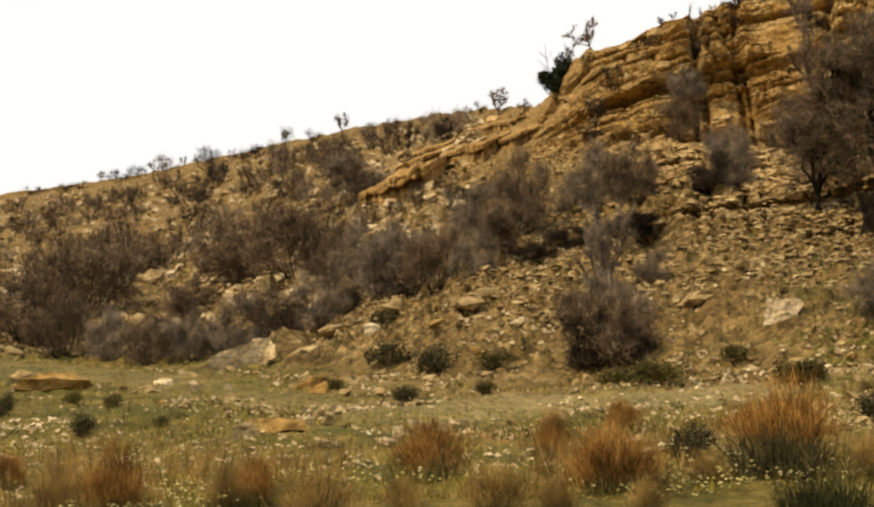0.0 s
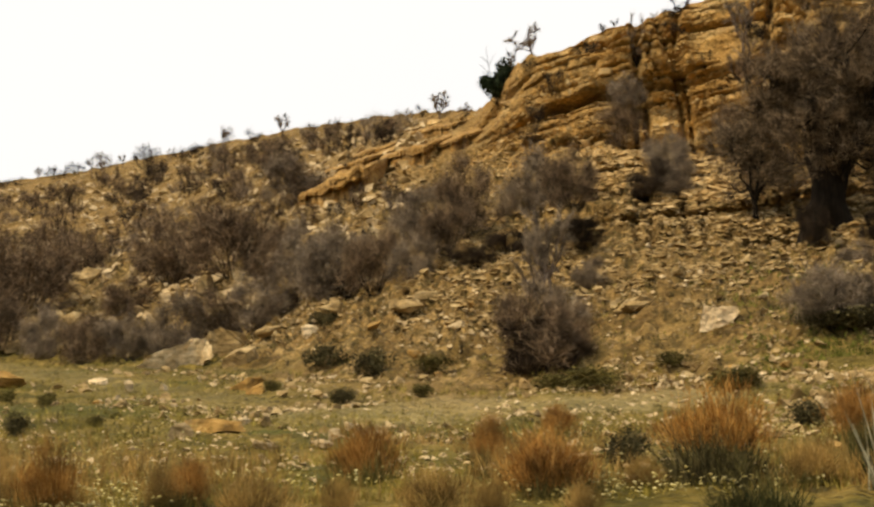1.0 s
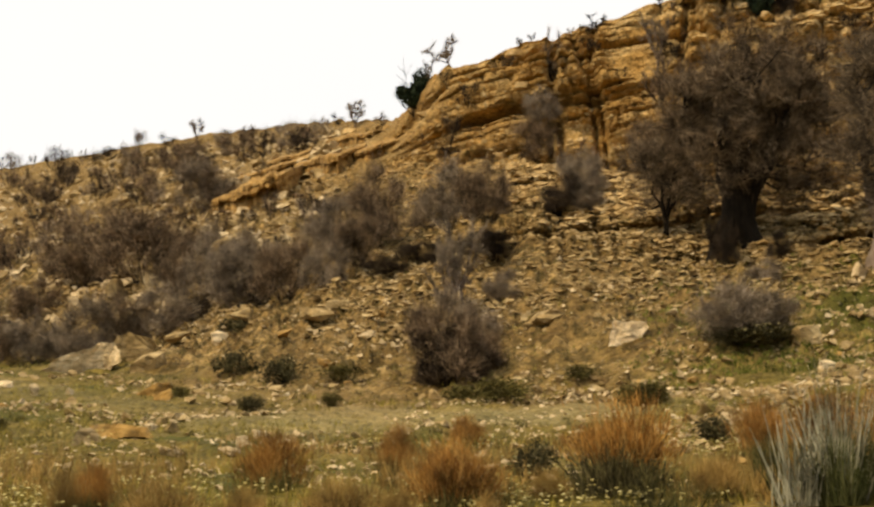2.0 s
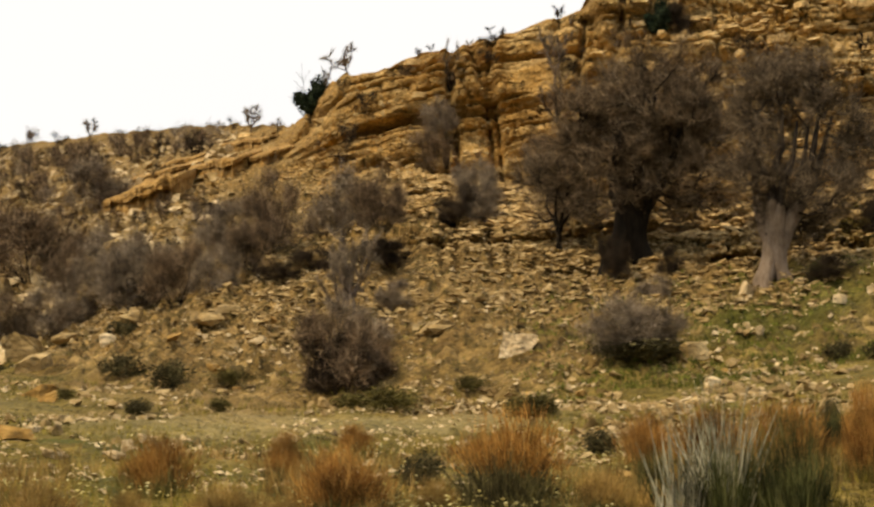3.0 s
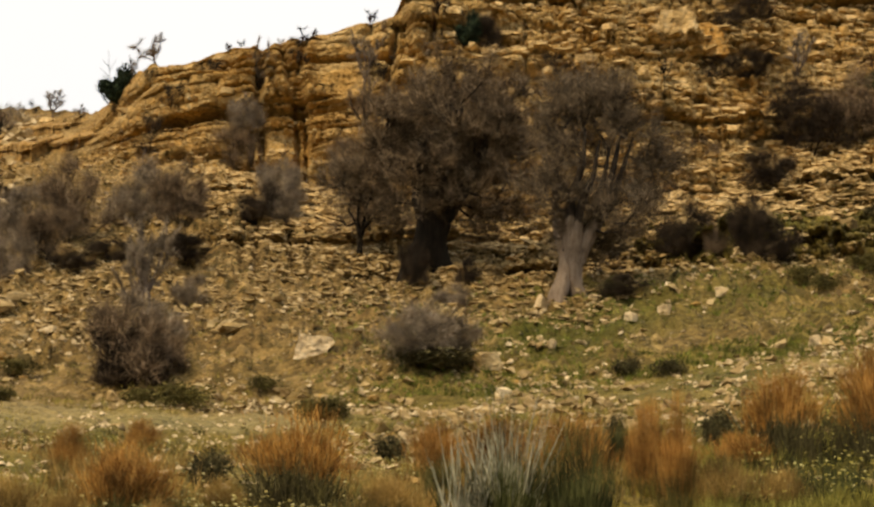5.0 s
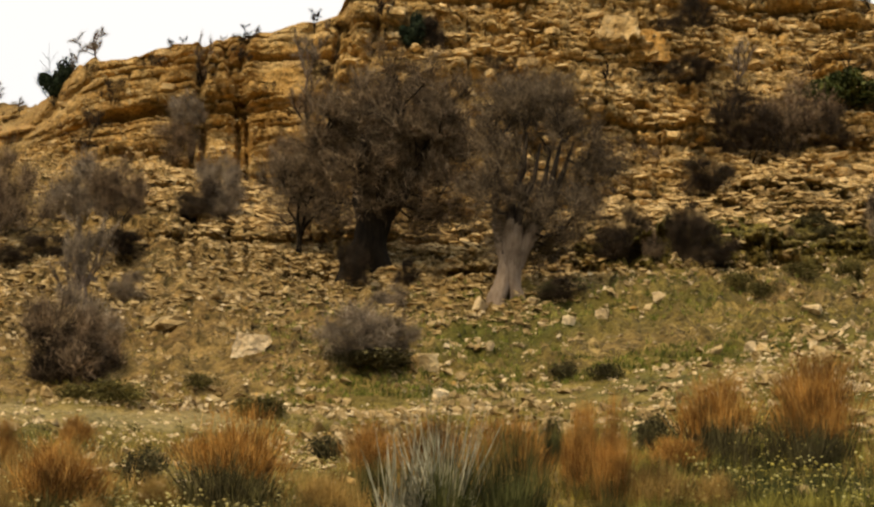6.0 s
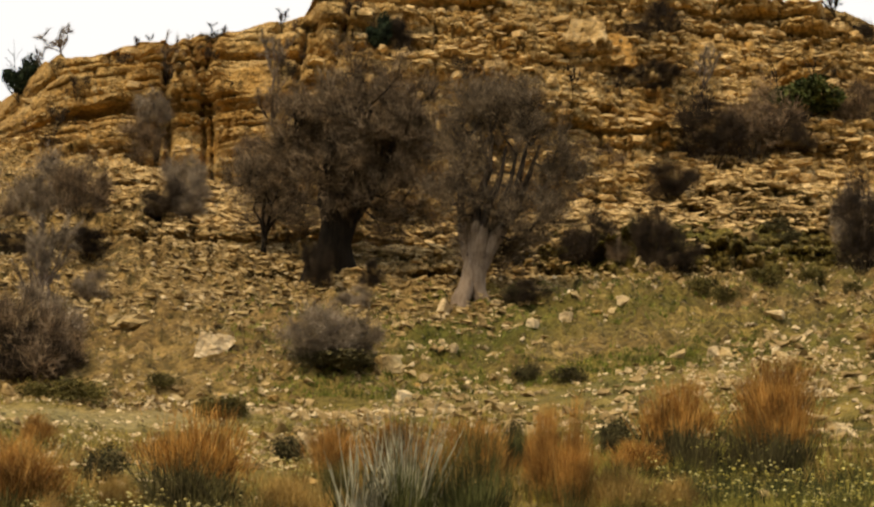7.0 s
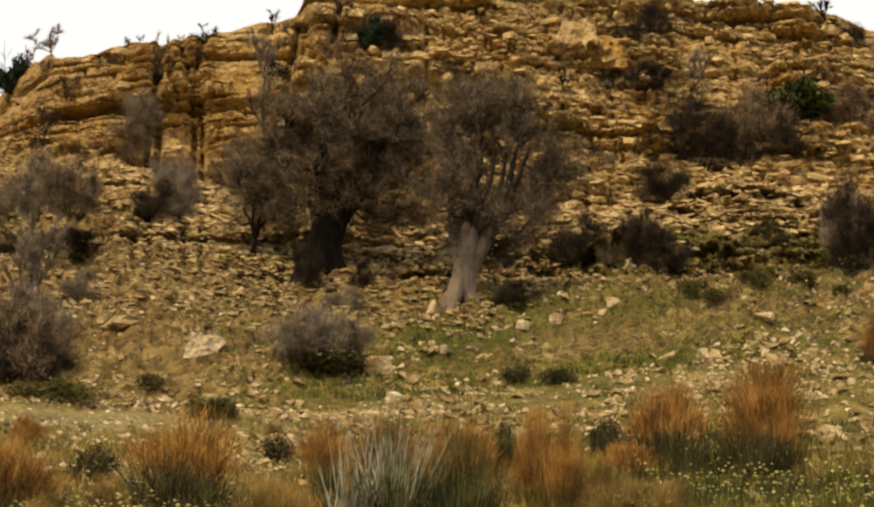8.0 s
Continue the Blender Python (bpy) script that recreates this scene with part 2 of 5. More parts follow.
def track(b, r):
    """How much of the worn sandy track along the foot of the bank lies here (arrays)."""
    middle = np.interp(b, [-27, -22, -17, -12, -8, -3, 2, 8], [55, 46, 33.5, 27.6, 27.8, 28.6, 29.2, 29.6])
    half = np.interp(b, [-27, -22, -17, -12, -8, 2], [7, 6, 3.6, 2.4, 2.1, 1.7])
    x, y = r * np.sin(np.radians(b)), r * np.cos(np.radians(b))
    off = (r - middle) / half + 0.5 * fbm(x * 0.5, y * 0.5, 21, 3)
    return (1 - step(0.6, 1.15, np.abs(off))) * (1 - 0.8 * step(0.5, 5.0, b)) * (0.45 + 0.55 * step(-15, -8, b))


def breaks(b):
    """Distances and heights of the hillside's breaks of slope along bearings b (arrays)."""
    b = np.asarray(b, float)
    rs, zs = [np.zeros_like(b), np.full_like(b, 8.0), np.full_like(b, 17.0)], [np.zeros_like(b), np.full_like(b, 0.45), np.full_like(b, 1.95)]
    for r_of, el_of in ((EDGE_R, EDGE_EL), (FOOT_R, FOOT_EL), (BASE_R, BASE_EL), (TOP_R, TOP_EL)):
        r = by_bearing(r_of, b)
        rs.append(r)
        el = by_bearing(el_of, b, TOP_EL_AT, 0.2) if el_of is TOP_EL else by_bearing(el_of, b)
        zs.append(EYE + r * np.tan(np.radians(el)))
    rs += [rs[-1] + 12, rs[-1] + 90, np.full_like(b, 1200.0), np.full_like(b, 4500.0)]
    zs += [zs[-1] + 1.0, zs[-1] + 4.0, np.full_like(b, 20.0), np.full_like(b, 0.0)]
    # the valley opens out on the far sides and behind
    open_ = step(32, 85, np.abs(b))
    zs = [z * (1 - open_) + open_ * np.minimum(z, 0.012 * r) for r, z in zip(rs, zs)]
    return np.array(rs), np.array(zs)


def relief(x, y, b, v):
    """Height added to the smooth hillside; v counts the breaks passed (2 near field ... 6 crest)."""
    field = 1 - step(3.0, 3.6, v)
    scree = step(2.9, 3.5, v) * (1 - step(5.0, 5.3, v))
    scree = scree * (1 - 0.72 * step(-4.0, 1.0, b) * step(3.75, 4.15, v))
    near = step(1.0, 2.0, v)
    z = fbm(x * 0.3, y * 0.3, 3) * (0.16 * field + 0.55 * scree) * near
    z = z + fbm(x * 1.7, y * 1.7, 11, 3) * (0.07 * field + 0.3 * scree) * near
    bumps = np.maximum(0, vnoise(x * 2.3, y * 2.3, 31) - 0.6) * 2.6
    z = z + bumps * (0.06 * field + 0.35 * scree) * near
    clods = np.maximum(0, vnoise(x * 5.1, y * 5.1, 33) - 0.62) * 2.6
    z = z + clods * (0.06 * field + 0.26 * scree) * near
    far = step(6.3, 8.0, v)
    z = z + fbm(x * 0.02, y * 0.02, 51) * 6 * step(7.2, 8.5, v)
    return z + fbm(x * 0.6, y * 0.6, 61) * 0.35 * step(4.9, 5.3, v) * (1 - far)


def cliffiness(b):
    """How much of the upper slope is bare bedded rock, along the bearing."""
    return 0.3 + 0.7 * step(-9.5, -5.0, b) - 0.12 * step(9, 15, b)


def open_hill(b):
    """Where the hillside is open ground below the long ledges."""
    return step(-13.2, -12.0, b) * (1 - step(-7.0, -5.2, b))


def outcrop(x, y, z, b, v):
    """How far bedded rock stands out of the slope, in metres."""
    s = b * 1.22
    h = z - 0.05 * x + 0.4 * fbm(x * 0.07, y * 0.07, 71, 3)
    h = h + 0.45 * fbm(h * 0.55, s * 0.05, 73, 3)
    massive = 1 - step(6.0, 11.0, b + 2.5 * fbm(s * 0.2, h * 0.2, 72, 2))
    out = 0.0
    for k, (thick, reach) in enumerate(((2.6, 2.2), (0.85, 0.75), (0.42, 0.42))):
        reach = reach * (0.3 + 0.7 * massive if k == 0 else 0.85 + 0.65 * (1 - massive))
        level = h / thick + (0.1, 0.16, 0.25)[k] * fbm(x * 0.3, y * 0.3, 80 + k, 2)
        bed = np.floor(level)
        f = level - bed
        # each bed is an upright face with an undercut foot and a ledge on top
        face = (-0.45 + 1.45 * step(0.08, 0.2, f) * (0.65 + 0.35 * f)) * (1 - step(0.94, 1.0, f))
        uneven = 0.15 + 1.2 * vnoise(s * (0.14 + 0.2 * k) + bed * 7.3, bed * 3.1, 90 + k)
        along = s / (thick * (1.6 + lattice(bed, bed * 0, 94))) + 5.3 * lattice(bed, bed * 0, 95 + k) + 0.3 * fbm(s * 0.5, h * 0.5, 97, 2)
        block = np.floor(along)
        g = along - block
        joint = step(0.0, 0.07, g) * (1 - step(0.93, 1.0, g))
        blocky = 0.8 + (0.7 + 0.35 * k) * (lattice(block, bed, 99 + k) - 0.4) - (0.25 + 0.1 * k) * (1 - joint)
        worn = 0.12 + 1.25 * step(0.3, 0.62, vnoise(s * 0.3 + 9 * k, h * 0.55, 115 + k)) if k else 1.0
        out = out + reach * face * uneven * blocky * worn
    crack = 1 - step(0.0, 0.05, np.abs(fbm(s * 0.24, h * 0.02, 101, 3)))
    for at in (-0.3, 0.95, 4.25, 15.6):
        crack = np.maximum(crack, np.exp(-((b - at - 0.12 * np.sin(h * 0.9)) / 0.13) ** 2))
    out = out - 1.1 * crack * (0.4 + 0.6 * massive)
    out = out + (0.42 - 0.1 * massive) * fbm(s * 0.9, h * 1.3, 111, 4)
    # broken lumps, where the beds have come apart
    u, w = s * 2.1 + 0.6 * fbm(s * 1.3, h * 1.3, 121, 2), h * 3.4 + 0.6 * fbm(s * 1.1, h * 1.5, 123, 2)
    w = w + 0.5 * (np.floor(u) % 2)
    lump = lattice(np.floor(u), np.floor(w), 125)
    gap = np.minimum(np.minimum(u - np.floor(u), 1 - u + np.floor(u)), np.minimum(w - np.floor(w), 1 - w + np.floor(w)))
    out = out + (1 - 0.85 * massive) * (0.5 * (lump - 0.35) - 0.22 * (1 - step(0.03, 0.16, gap)))
    mask = step(4.75, 5.1, v) * (1 - step(5.92, 6.08, v)) * cliffiness(b)
    low = step(3.85, 4.15, v) * (1 - step(4.75, 5.0, v)) * step(-4, 0, b) * 1.1
    return out * np.maximum(mask * (1 - 0.8 * open_hill(b)), low)


def profile(b, r):
    """Smooth height and v for arrays of bearing and distance."""
    rs, zs = breaks(b)
    z, v = np.zeros_like(r), np.zeros_like(r)
    for i in range(len(rs) - 1):
        inside = (r >= rs[i]) & (r <= rs[i + 1])
        f = np.clip((r - rs[i]) / (rs[i + 1] - rs[i]), 0, 1)
        z = np.where(inside, zs[i] + (zs[i + 1] - zs[i]) * f, z)
        v = np.where(inside, i + f, v)
    return z, v


def on_slopes(b, r):
    """The points of the ground at arrays of bearing and distance."""
    x, y = r * np.sin(np.radians(b)), r * np.cos(np.radians(b))
    z, v = profile(b, r)
    z = z + relief(x, y, b, v)
    out = outcrop(x, y, z, b, v)
    return np.stack([x - out * np.sin(np.radians(b)), y - out * np.cos(np.radians(b)), z], -1)


def on_slope(b, r):
    return Vector(on_slopes(np.array([float(b)]), np.array([float(r)]))[0])


def distance_at(b, v):
    """The distance at which v breaks of slope are passed, for arrays of bearing and v."""
    rs, zs = breaks(b)
    i = np.minimum(v.astype(int), len(rs) - 2)
    k = np.arange(len(b))
    return rs[i, k] + (rs[i + 1, k] - rs[i, k]) * (v - i)


def build_ground():
    dense = np.arange(-27, 27.001, 0.072)
    wide = np.concatenate([np.arange(-180, -60, 6), np.arange(-60, -27, 1.5)])
    bs = np.concatenate([wide, dense, -wide[::-1][:-1], [180]])[:-1]
    bs = np.unique(np.round(bs, 4))
    bs = bs[bs < 179.9]
    counts = (2, 6, 70, 72, 85, 165, 14, 12, 10, 6)
    steps = np.concatenate([[0.0]] + [np.arange(1, n + 1) / n + i for i, n in enumerate(counts)])
    steps = steps[steps > 0.2]
    rs, zs = breaks(bs)
    i = np.minimum(steps.astype(int), len(rs) - 2)
    f = (steps - i)[:, None]
    r = rs[i] * (1 - f) + rs[i + 1] * f
    z = zs[i] * (1 - f) + zs[i + 1] * f
    b = np.broadcast_to(bs, r.shape)
    v = np.broadcast_to(steps[:, None], r.shape)
    x, y = r * np.sin(np.radians(b)), r * np.cos(np.radians(b))
    z = z + relief(x, y, b, v)
    out = outcrop(x, y, z, b, v)
    x, y = x - out * np.sin(np.radians(b)), y - out * np.cos(np.radians(b))
    rows, cols = r.shape
    verts = np.concatenate([np.stack([x, y, z], -1).reshape(-1, 3), [[0, 0, 0]]])
    k = np.arange(rows * cols).reshape(rows, cols)
    nxt = np.roll(k, -1, 1)
    quads = np.stack([k[:-1], nxt[:-1], nxt[1:], k[1:]], -1).reshape(-1, 4)[:, ::-1]
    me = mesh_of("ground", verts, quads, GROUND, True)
    cap = bmesh.new()
    cap.from_mesh(me)
    cap.verts.ensure_lookup_table()
    for a, c in zip(k[0], nxt[0]):
        cap.faces.new((cap.verts[a], cap.verts[c], cap.verts[rows * cols])).normal_flip()
    cap.to_mesh(me)
    cap.free()
    turf = 1 - step(2.75, 3.7, v + 0.9 * fbm(x * 0.12, y * 0.12, 5) - 0.5 * step(2, 9, b) + 0.6 * (1 - step(-7, -3.5, b)) * step(-17, -12, b))
    turf = np.maximum(turf, step(5.9, 6.4, v) * 0.7)
    meadow = step(10, 14, b) * step(3.6, 4.1, v + 0.6 * fbm(x * 0.2, y * 0.2, 6)) * (1 - step(4.35, 4.8, v + 0.5 * fbm(x * 0.2, y * 0.2, 7)))
    lush = step(1.5, 7, b) * step(3.15, 3.4, v + 0.3 * fbm(x * 0.15, y * 0.15, 12)) * (1 - step(3.75, 4.1, v)) * step(-0.3, 0.05, fbm(x * 0.22, y * 0.3, 13)) * (1 - 0.3 * step(12, 15, b))
    turf = np.clip(np.maximum(np.maximum(turf, lush), 0.85 * meadow) + 0.35 * fbm(x * 0.5, y * 0.5, 8) * (v < 5), 0, 1)
    bare = np.clip(step(4.5, 5.0, v + 0.5 * fbm(x * 0.15, y * 0.15, 9)) * (1 - step(6.0, 6.3, v)) * (0.25 + 0.75 * cliffiness(b)), 0, 1)
    stony = np.clip(0.25 + step(2.8, 3.3, v) * 0.75 + 0.5 * fbm(x * 0.15, y * 0.15, 10), 0, 1) * (1 - 0.6 * step(4.8, 5.2, v)) * (1 - 0.6 * lush)
    bare = bare * (0.3 + 0.7 * step(-7.5, -4.5, b))
    worn = track(b, r) * (v < 3.5)
    stony = stony * (1 - 0.8 * worn)
    stain = bare * (1 - step(2.0, 7.0, b + 3 * fbm(x * 0.2, z * 0.2, 14)))
    for name, value in (("track", worn), ("stain", stain), ("lush", np.maximum(lush, 0.5 * meadow) * 0.85), ("grass", turf), ("rock", bare), ("stony", stony)):
        layer = me.attributes.new(name, "FLOAT", "POINT")
        layer.data.foreach_set("value", np.append(value.ravel(), 0.5).astype(np.float32))
    return tagged(new("ground", me), "rocky hillside with dry grass and bedded ochre cliffs", "ground", kind="structure")


build_ground()


# ---- plants ----
class Twigs:
    """Collects tapering three-sided pieces and makes one mesh of them."""

    def __init__(self):
        self.p, self.q, self.a, self.b = [], [], [], []

    def add(self, p, q, a, b):
        self.p.append(tuple(p)), self.q.append(tuple(q)), self.a.append(a), self.b.append(b)

    def mesh(self, name, material, sides=3, pointed=False):
        p, q = np.array(self.p), np.array(self.q)
        d = q - p
        d = d / np.maximum(np.linalg.norm(d, axis=1, keepdims=True), 1e-6)
        ref = np.where(np.abs(d[:, 2:3]) > 0.9, np.array([[1.0, 0, 0]]), np.array([[0, 0, 1.0]]))
        s = np.cross(d, ref)
        s /= np.linalg.norm(s, axis=1, keepdims=True)
        u = np.cross(d, s)
        if pointed:
            w = [2 * math.pi * k / 3 for k in range(3)]
            ring = [p + np.array(self.a)[:, None] * (math.cos(a) * s + math.sin(a) * u) for a in w]
            verts = np.stack(ring + [q], 1).reshape(-1, 3)
            base = np.arange(len(p))[:, None] * 4
            return mesh_of(name, verts, np.concatenate([base + np.array([[k, (k + 1) % 3, 3]]) for k in range(3)]), material)
        rings = []
        for centre, radius in ((p, self.a), (q, self.b)):
            for k in range(sides):
                w = 2 * math.pi * k / sides
                rings.append(centre + np.array(radius)[:, None] * (math.cos(w) * s + math.sin(w) * u))
        verts = np.stack(rings, 1).reshape(-1, 3)
        base = np.arange(len(p))[:, None] * 2 * sides
        faces = []
        for k in range(sides):
            n = (k + 1) % sides
            faces.append(base + np.array([[k, n, sides + n, sides + k]]))
        return mesh_of(name, verts, np.concatenate(faces), material)


def rand_dir(rng, up=0.0):
    v = Vector((rng.gauss(0, 1), rng.gauss(0, 1), rng.gauss(0, 1)))
    v.normalize()
    v.z += up
    return v.normalized()


def unit(*meshes):
    """Brings a plant's parts together to a height and width of about 1 m."""
    clouds = []
    for me in meshes:
        co = np.empty(len(me.vertices) * 3, np.float32)
        me.vertices.foreach_get("co", co)
        clouds.append(co.reshape(-1, 3))
    every = np.concatenate(clouds)
    wide = np.percentile(np.abs(every[:, :2]), 96) * 2
    high = np.percentile(every[:, 2], 96)
    for me, co in zip(meshes, clouds):
        me.vertices.foreach_set("co", (co / np.array([wide, wide, high], np.float32)).ravel())
        me.update()
    return meshes


def shrub_meshes(seed, lumps, count, rad, woody, twiggy, lift=0.0, wide=1.0):
    """A bare shrub about 1 m high and wide: a framework of stems, fine twigs round uneven clumps, and shoots that stand out of them."""
    rng = random.Random(seed)
    stems, twigs = Twigs(), Twigs()
    heads = []
    lop = rng.uniform(0, 2 * math.pi)
    for k in range(lumps):
        w = 2 * math.pi * (k * 0.618 + 0.25 * rng.random())
        out = wide * 0.44 * math.sqrt((k + 0.2) / lumps) * rng.uniform(0.7, 1.12)
        # one side stands higher than the other
        tall = math.sqrt(max(0.06, 1 - (out / 0.52) ** 2)) * (0.82 + 0.22 * math.cos(w - lop))
        c = Vector((math.cos(w) * out, math.sin(w) * out, lift + (1 - lift) * (0.08 + 0.68 * tall * (rng.uniform(0.55, 1.0) if k % 3 else rng.uniform(0.08, 0.35)))))
        heads.append((c, rng.uniform(0.08, 0.2) * (1 - 0.35 * lift)))
        foot = Vector((math.cos(w) * 0.06, math.sin(w) * 0.06, -0.05))
        bend = foot.lerp(c, 0.5) + Vector((math.cos(w), math.sin(w), 0)) * 0.05 + rand_dir(rng) * 0.03
        stems.add(foot, bend, rad * 0.5, rad * 0.36)
        stems.add(bend, c, rad * 0.36, rad * 0.2)
        for _ in range(5):
            stems.add(bend.lerp(c, rng.random()), c + rand_dir(rng, 0.3) * 0.17, rad * 0.26, rad * 0.12)
    weights = [0.4 + 2.0 * size * size / 0.04 for c, size in heads]
    picks = rng.choices(heads, weights, k=count)
    for c, size in picks:
        d = rand_dir(rng, 0.1)
        p = c + d * size * rng.uniform(0.0, 0.95)
        p.z = max(p.z, 0.02 + lift * 0.6)
        way = (d * 0.45 + rand_dir(rng, 0.55) * 0.7).normalized()
        twigs.add(p, p + way * rng.uniform(0.05, 0.15) * (1.6 if rng.random() < 0.1 else 1.0), rad * 0.32, 0)
    for _ in range(count // 6):
        w, f = rng.uniform(0, 2 * math.pi), math.sqrt(rng.random())
        p = Vector((math.cos(w) * 0.36 * f, math.sin(w) * 0.36 * f, rng.uniform(0.0, 0.34)))
        twigs.add(p, p + rand_dir(rng, 0.8) * rng.uniform(0.06, 0.15), rad * 0.32, 0)
    for _ in range(count // 22):
        c, size = rng.choice(heads)
        p = c + rand_dir(rng) * size * 0.6
        way = (Vector((c.x, c.y, 0)) * 0.6 + Vector((0, 0, 1)) + rand_dir(rng) * 0.35).normalized()
        q = p + way * rng.uniform(0.12, 0.3)
        stems.add(p, q, rad * 0.22, rad * 0.06)
        for _ in range(3):
            a = p.lerp(q, rng.uniform(0.3, 1.0))
            twigs.add(a, a + (way + rand_dir(rng) * 0.7).normalized() * rng.uniform(0.04, 0.1), rad * 0.25, 0)
    return unit(stems.mesh("framework", woody), twigs.mesh("crown", twiggy, 3, True))


def sapling_meshes(seed, count, rad, woody, twiggy):
    """A small bare tree about 1 m high: a short stem that forks low into rising boughs, with feathery shoots along them."""
    rng = random.Random(seed)
    stems, twigs = Twigs(), Twigs()
    fork = Vector((rng.uniform(-0.05, 0.05), rng.uniform(-0.05, 0.05), rng.uniform(0.16, 0.34)))
    stems.add((0, 0, -0.05), fork, rad * 2.2, rad * 1.7)
    boughs = rng.randint(4, 6)
    for k in range(boughs):
        w = 2 * math.pi * (k + rng.random() * 0.7) / boughs
        out = rng.uniform(0.06, 0.4)
        tip = Vector((fork.x + math.cos(w) * out, fork.y + math.sin(w) * out, rng.uniform(0.62, 1.0) - 0.25 * out))
        bend = fork.lerp(tip, 0.5) + Vector((math.cos(w), math.sin(w), 0)) * 0.06 + rand_dir(rng) * 0.03
        stems.add(fork, bend, rad * 1.4, rad * 0.9)
        stems.add(bend, tip, rad * 0.9, rad * 0.35)
        for _ in range(6):
            p = fork.lerp(bend, rng.uniform(0.5, 1.0)) if rng.random() < 0.35 else bend.lerp(tip, rng.random())
            q = p + ((tip - fork).normalized() * 0.8 + rand_dir(rng, 0.4) * 0.8).normalized() * rng.uniform(0.1, 0.24)
            stems.add(p, q, rad * 0.55, rad * 0.2)
            for _ in range(count // (boughs * 6)):
                a = p.lerp(q, rng.random() ** 0.6) + rand_dir(rng) * 0.02
                d = ((q - p).normalized() * 0.7 + rand_dir(rng, 0.4) * 0.7).normalized()
                twigs.add(a, a + d * rng.uniform(0.05, 0.14), rad * 0.3, 0)
    return unit(stems.mesh("framework", woody), twigs.mesh("crown", twiggy, 3, True))


def leaf_mesh(seed, count, material, size, shape=(0.5, 0.5, 0.42), centre=0.5, clumps=14):
    """A crown of many small folded leaves round uneven clumps."""
    rng = random.Random(seed)
    heads = []
    for _ in range(clumps):
        d = rand_dir(rng, 0.1) * rng.uniform(0.35, 1.0)
        heads.append((Vector((d.x * shape[0], d.y * shape[1], centre + d.z * shape[2])), rng.uniform(0.1, 0.24)))
    verts, faces = [], []
    for _ in range(count):
        c, rad = rng.choice(heads)
        p = c + rand_dir(rng) * rad * rng.uniform(0.5, 1.1)
        a, s = rand_dir(rng, 0.3), size * rng.uniform(0.6, 1.4)
        t = a.cross(rand_dir(rng)).normalized()
        n = a.cross(t) * 0.25 * s
        k = len(verts)
        verts += [p - a * s, p + t * s * 0.45 + n, p + a * s, p - t * s * 0.45 + n]
        faces += [(k, k + 1, k + 2), (k, k + 2, k + 3)]
    return mesh_of("foliage", np.array([tuple(v) for v in verts]), faces, material)


def blades_mesh(name, seed, count, material, height, spread, base, rad, droop=0.25, low=0.0):
    """Upright blades or stalks out of one clump."""
    rng = random.Random(seed)
    out = Twigs()
    knots = [(Vector((rng.gauss(0, base * 0.6), rng.gauss(0, base * 0.6), 0)), rng.uniform(0.6, 1.1)) for _ in range(6)]
    for _ in range(count):
        w, f = rng.uniform(0, 2 * math.pi), math.sqrt(rng.random())
        knot, tall = rng.choice(knots)
        o = Vector((math.cos(w), math.sin(w), 0))
        h = height * tall * rng.uniform(0.35, 1.1) * (1 - 0.25 * f)
        p = knot + o * base * 0.7 * f + Vector((rng.gauss(0, 0.02), rng.gauss(0, 0.02), low * h - 0.03))
        d = (o * spread * f + Vector((rng.gauss(0, 0.24), rng.gauss(0, 0.24), 1))).normalized()
        m = p + d * h * 0.55 * (1 - low)
        d = (d + o * droop * f + Vector((rng.gauss(0, 0.1), rng.gauss(0, 0.1), 0))).normalized()
        q = m + d * h * 0.45 * (1 - low)
        out.add(p, m, rad, rad * 0.8)
        out.add(m, q, rad * 0.8, rad * 0.25)
    return out.mesh(name, material)


def dome_mesh(name, seed, count, material, low, rad, reach=0.24, crown=1.0):
    """The haze of fine dry stalks over the upper part of a clump, round a few heads."""
    rng = random.Random(seed)
    out = Twigs()
    heads = []
    for k in range(11):
        w, f = 2.4 * k + rng.random(), math.sqrt((k + 0.3) / 11)
        heads.append((math.cos(w) * 0.4 * f, math.sin(w) * 0.4 * f, crown * (1 - 0.5 * f * f) * rng.uniform(0.72, 1.05), rng.uniform(0.1, 0.19)))
    for _ in range(count):
        x, y, top, size = rng.choice(heads)
        z = top * (low + (0.93 - low) * rng.random() ** 0.7)
        p = Vector((x + rng.gauss(0, size), y + rng.gauss(0, size), z))
        d = Vector((p.x * 0.8 + rng.gauss(0, 0.3), p.y * 0.8 + rng.gauss(0, 0.3), 1.0)).normalized()
        out.add(p, p + d * reach * rng.uniform(0.5, 1.2), rad, 0)
    return out.mesh(name, material, 3, True)


def tussock_meshes(seed, lower, upper, plume):
    """A clump about 1 m high and wide of leaf blades and a haze of stalks above them."""
    return unit(blades_mesh("foliage", seed, *lower), dome_mesh("plume", seed + 5, upper[0], plume, *upper[1:]))


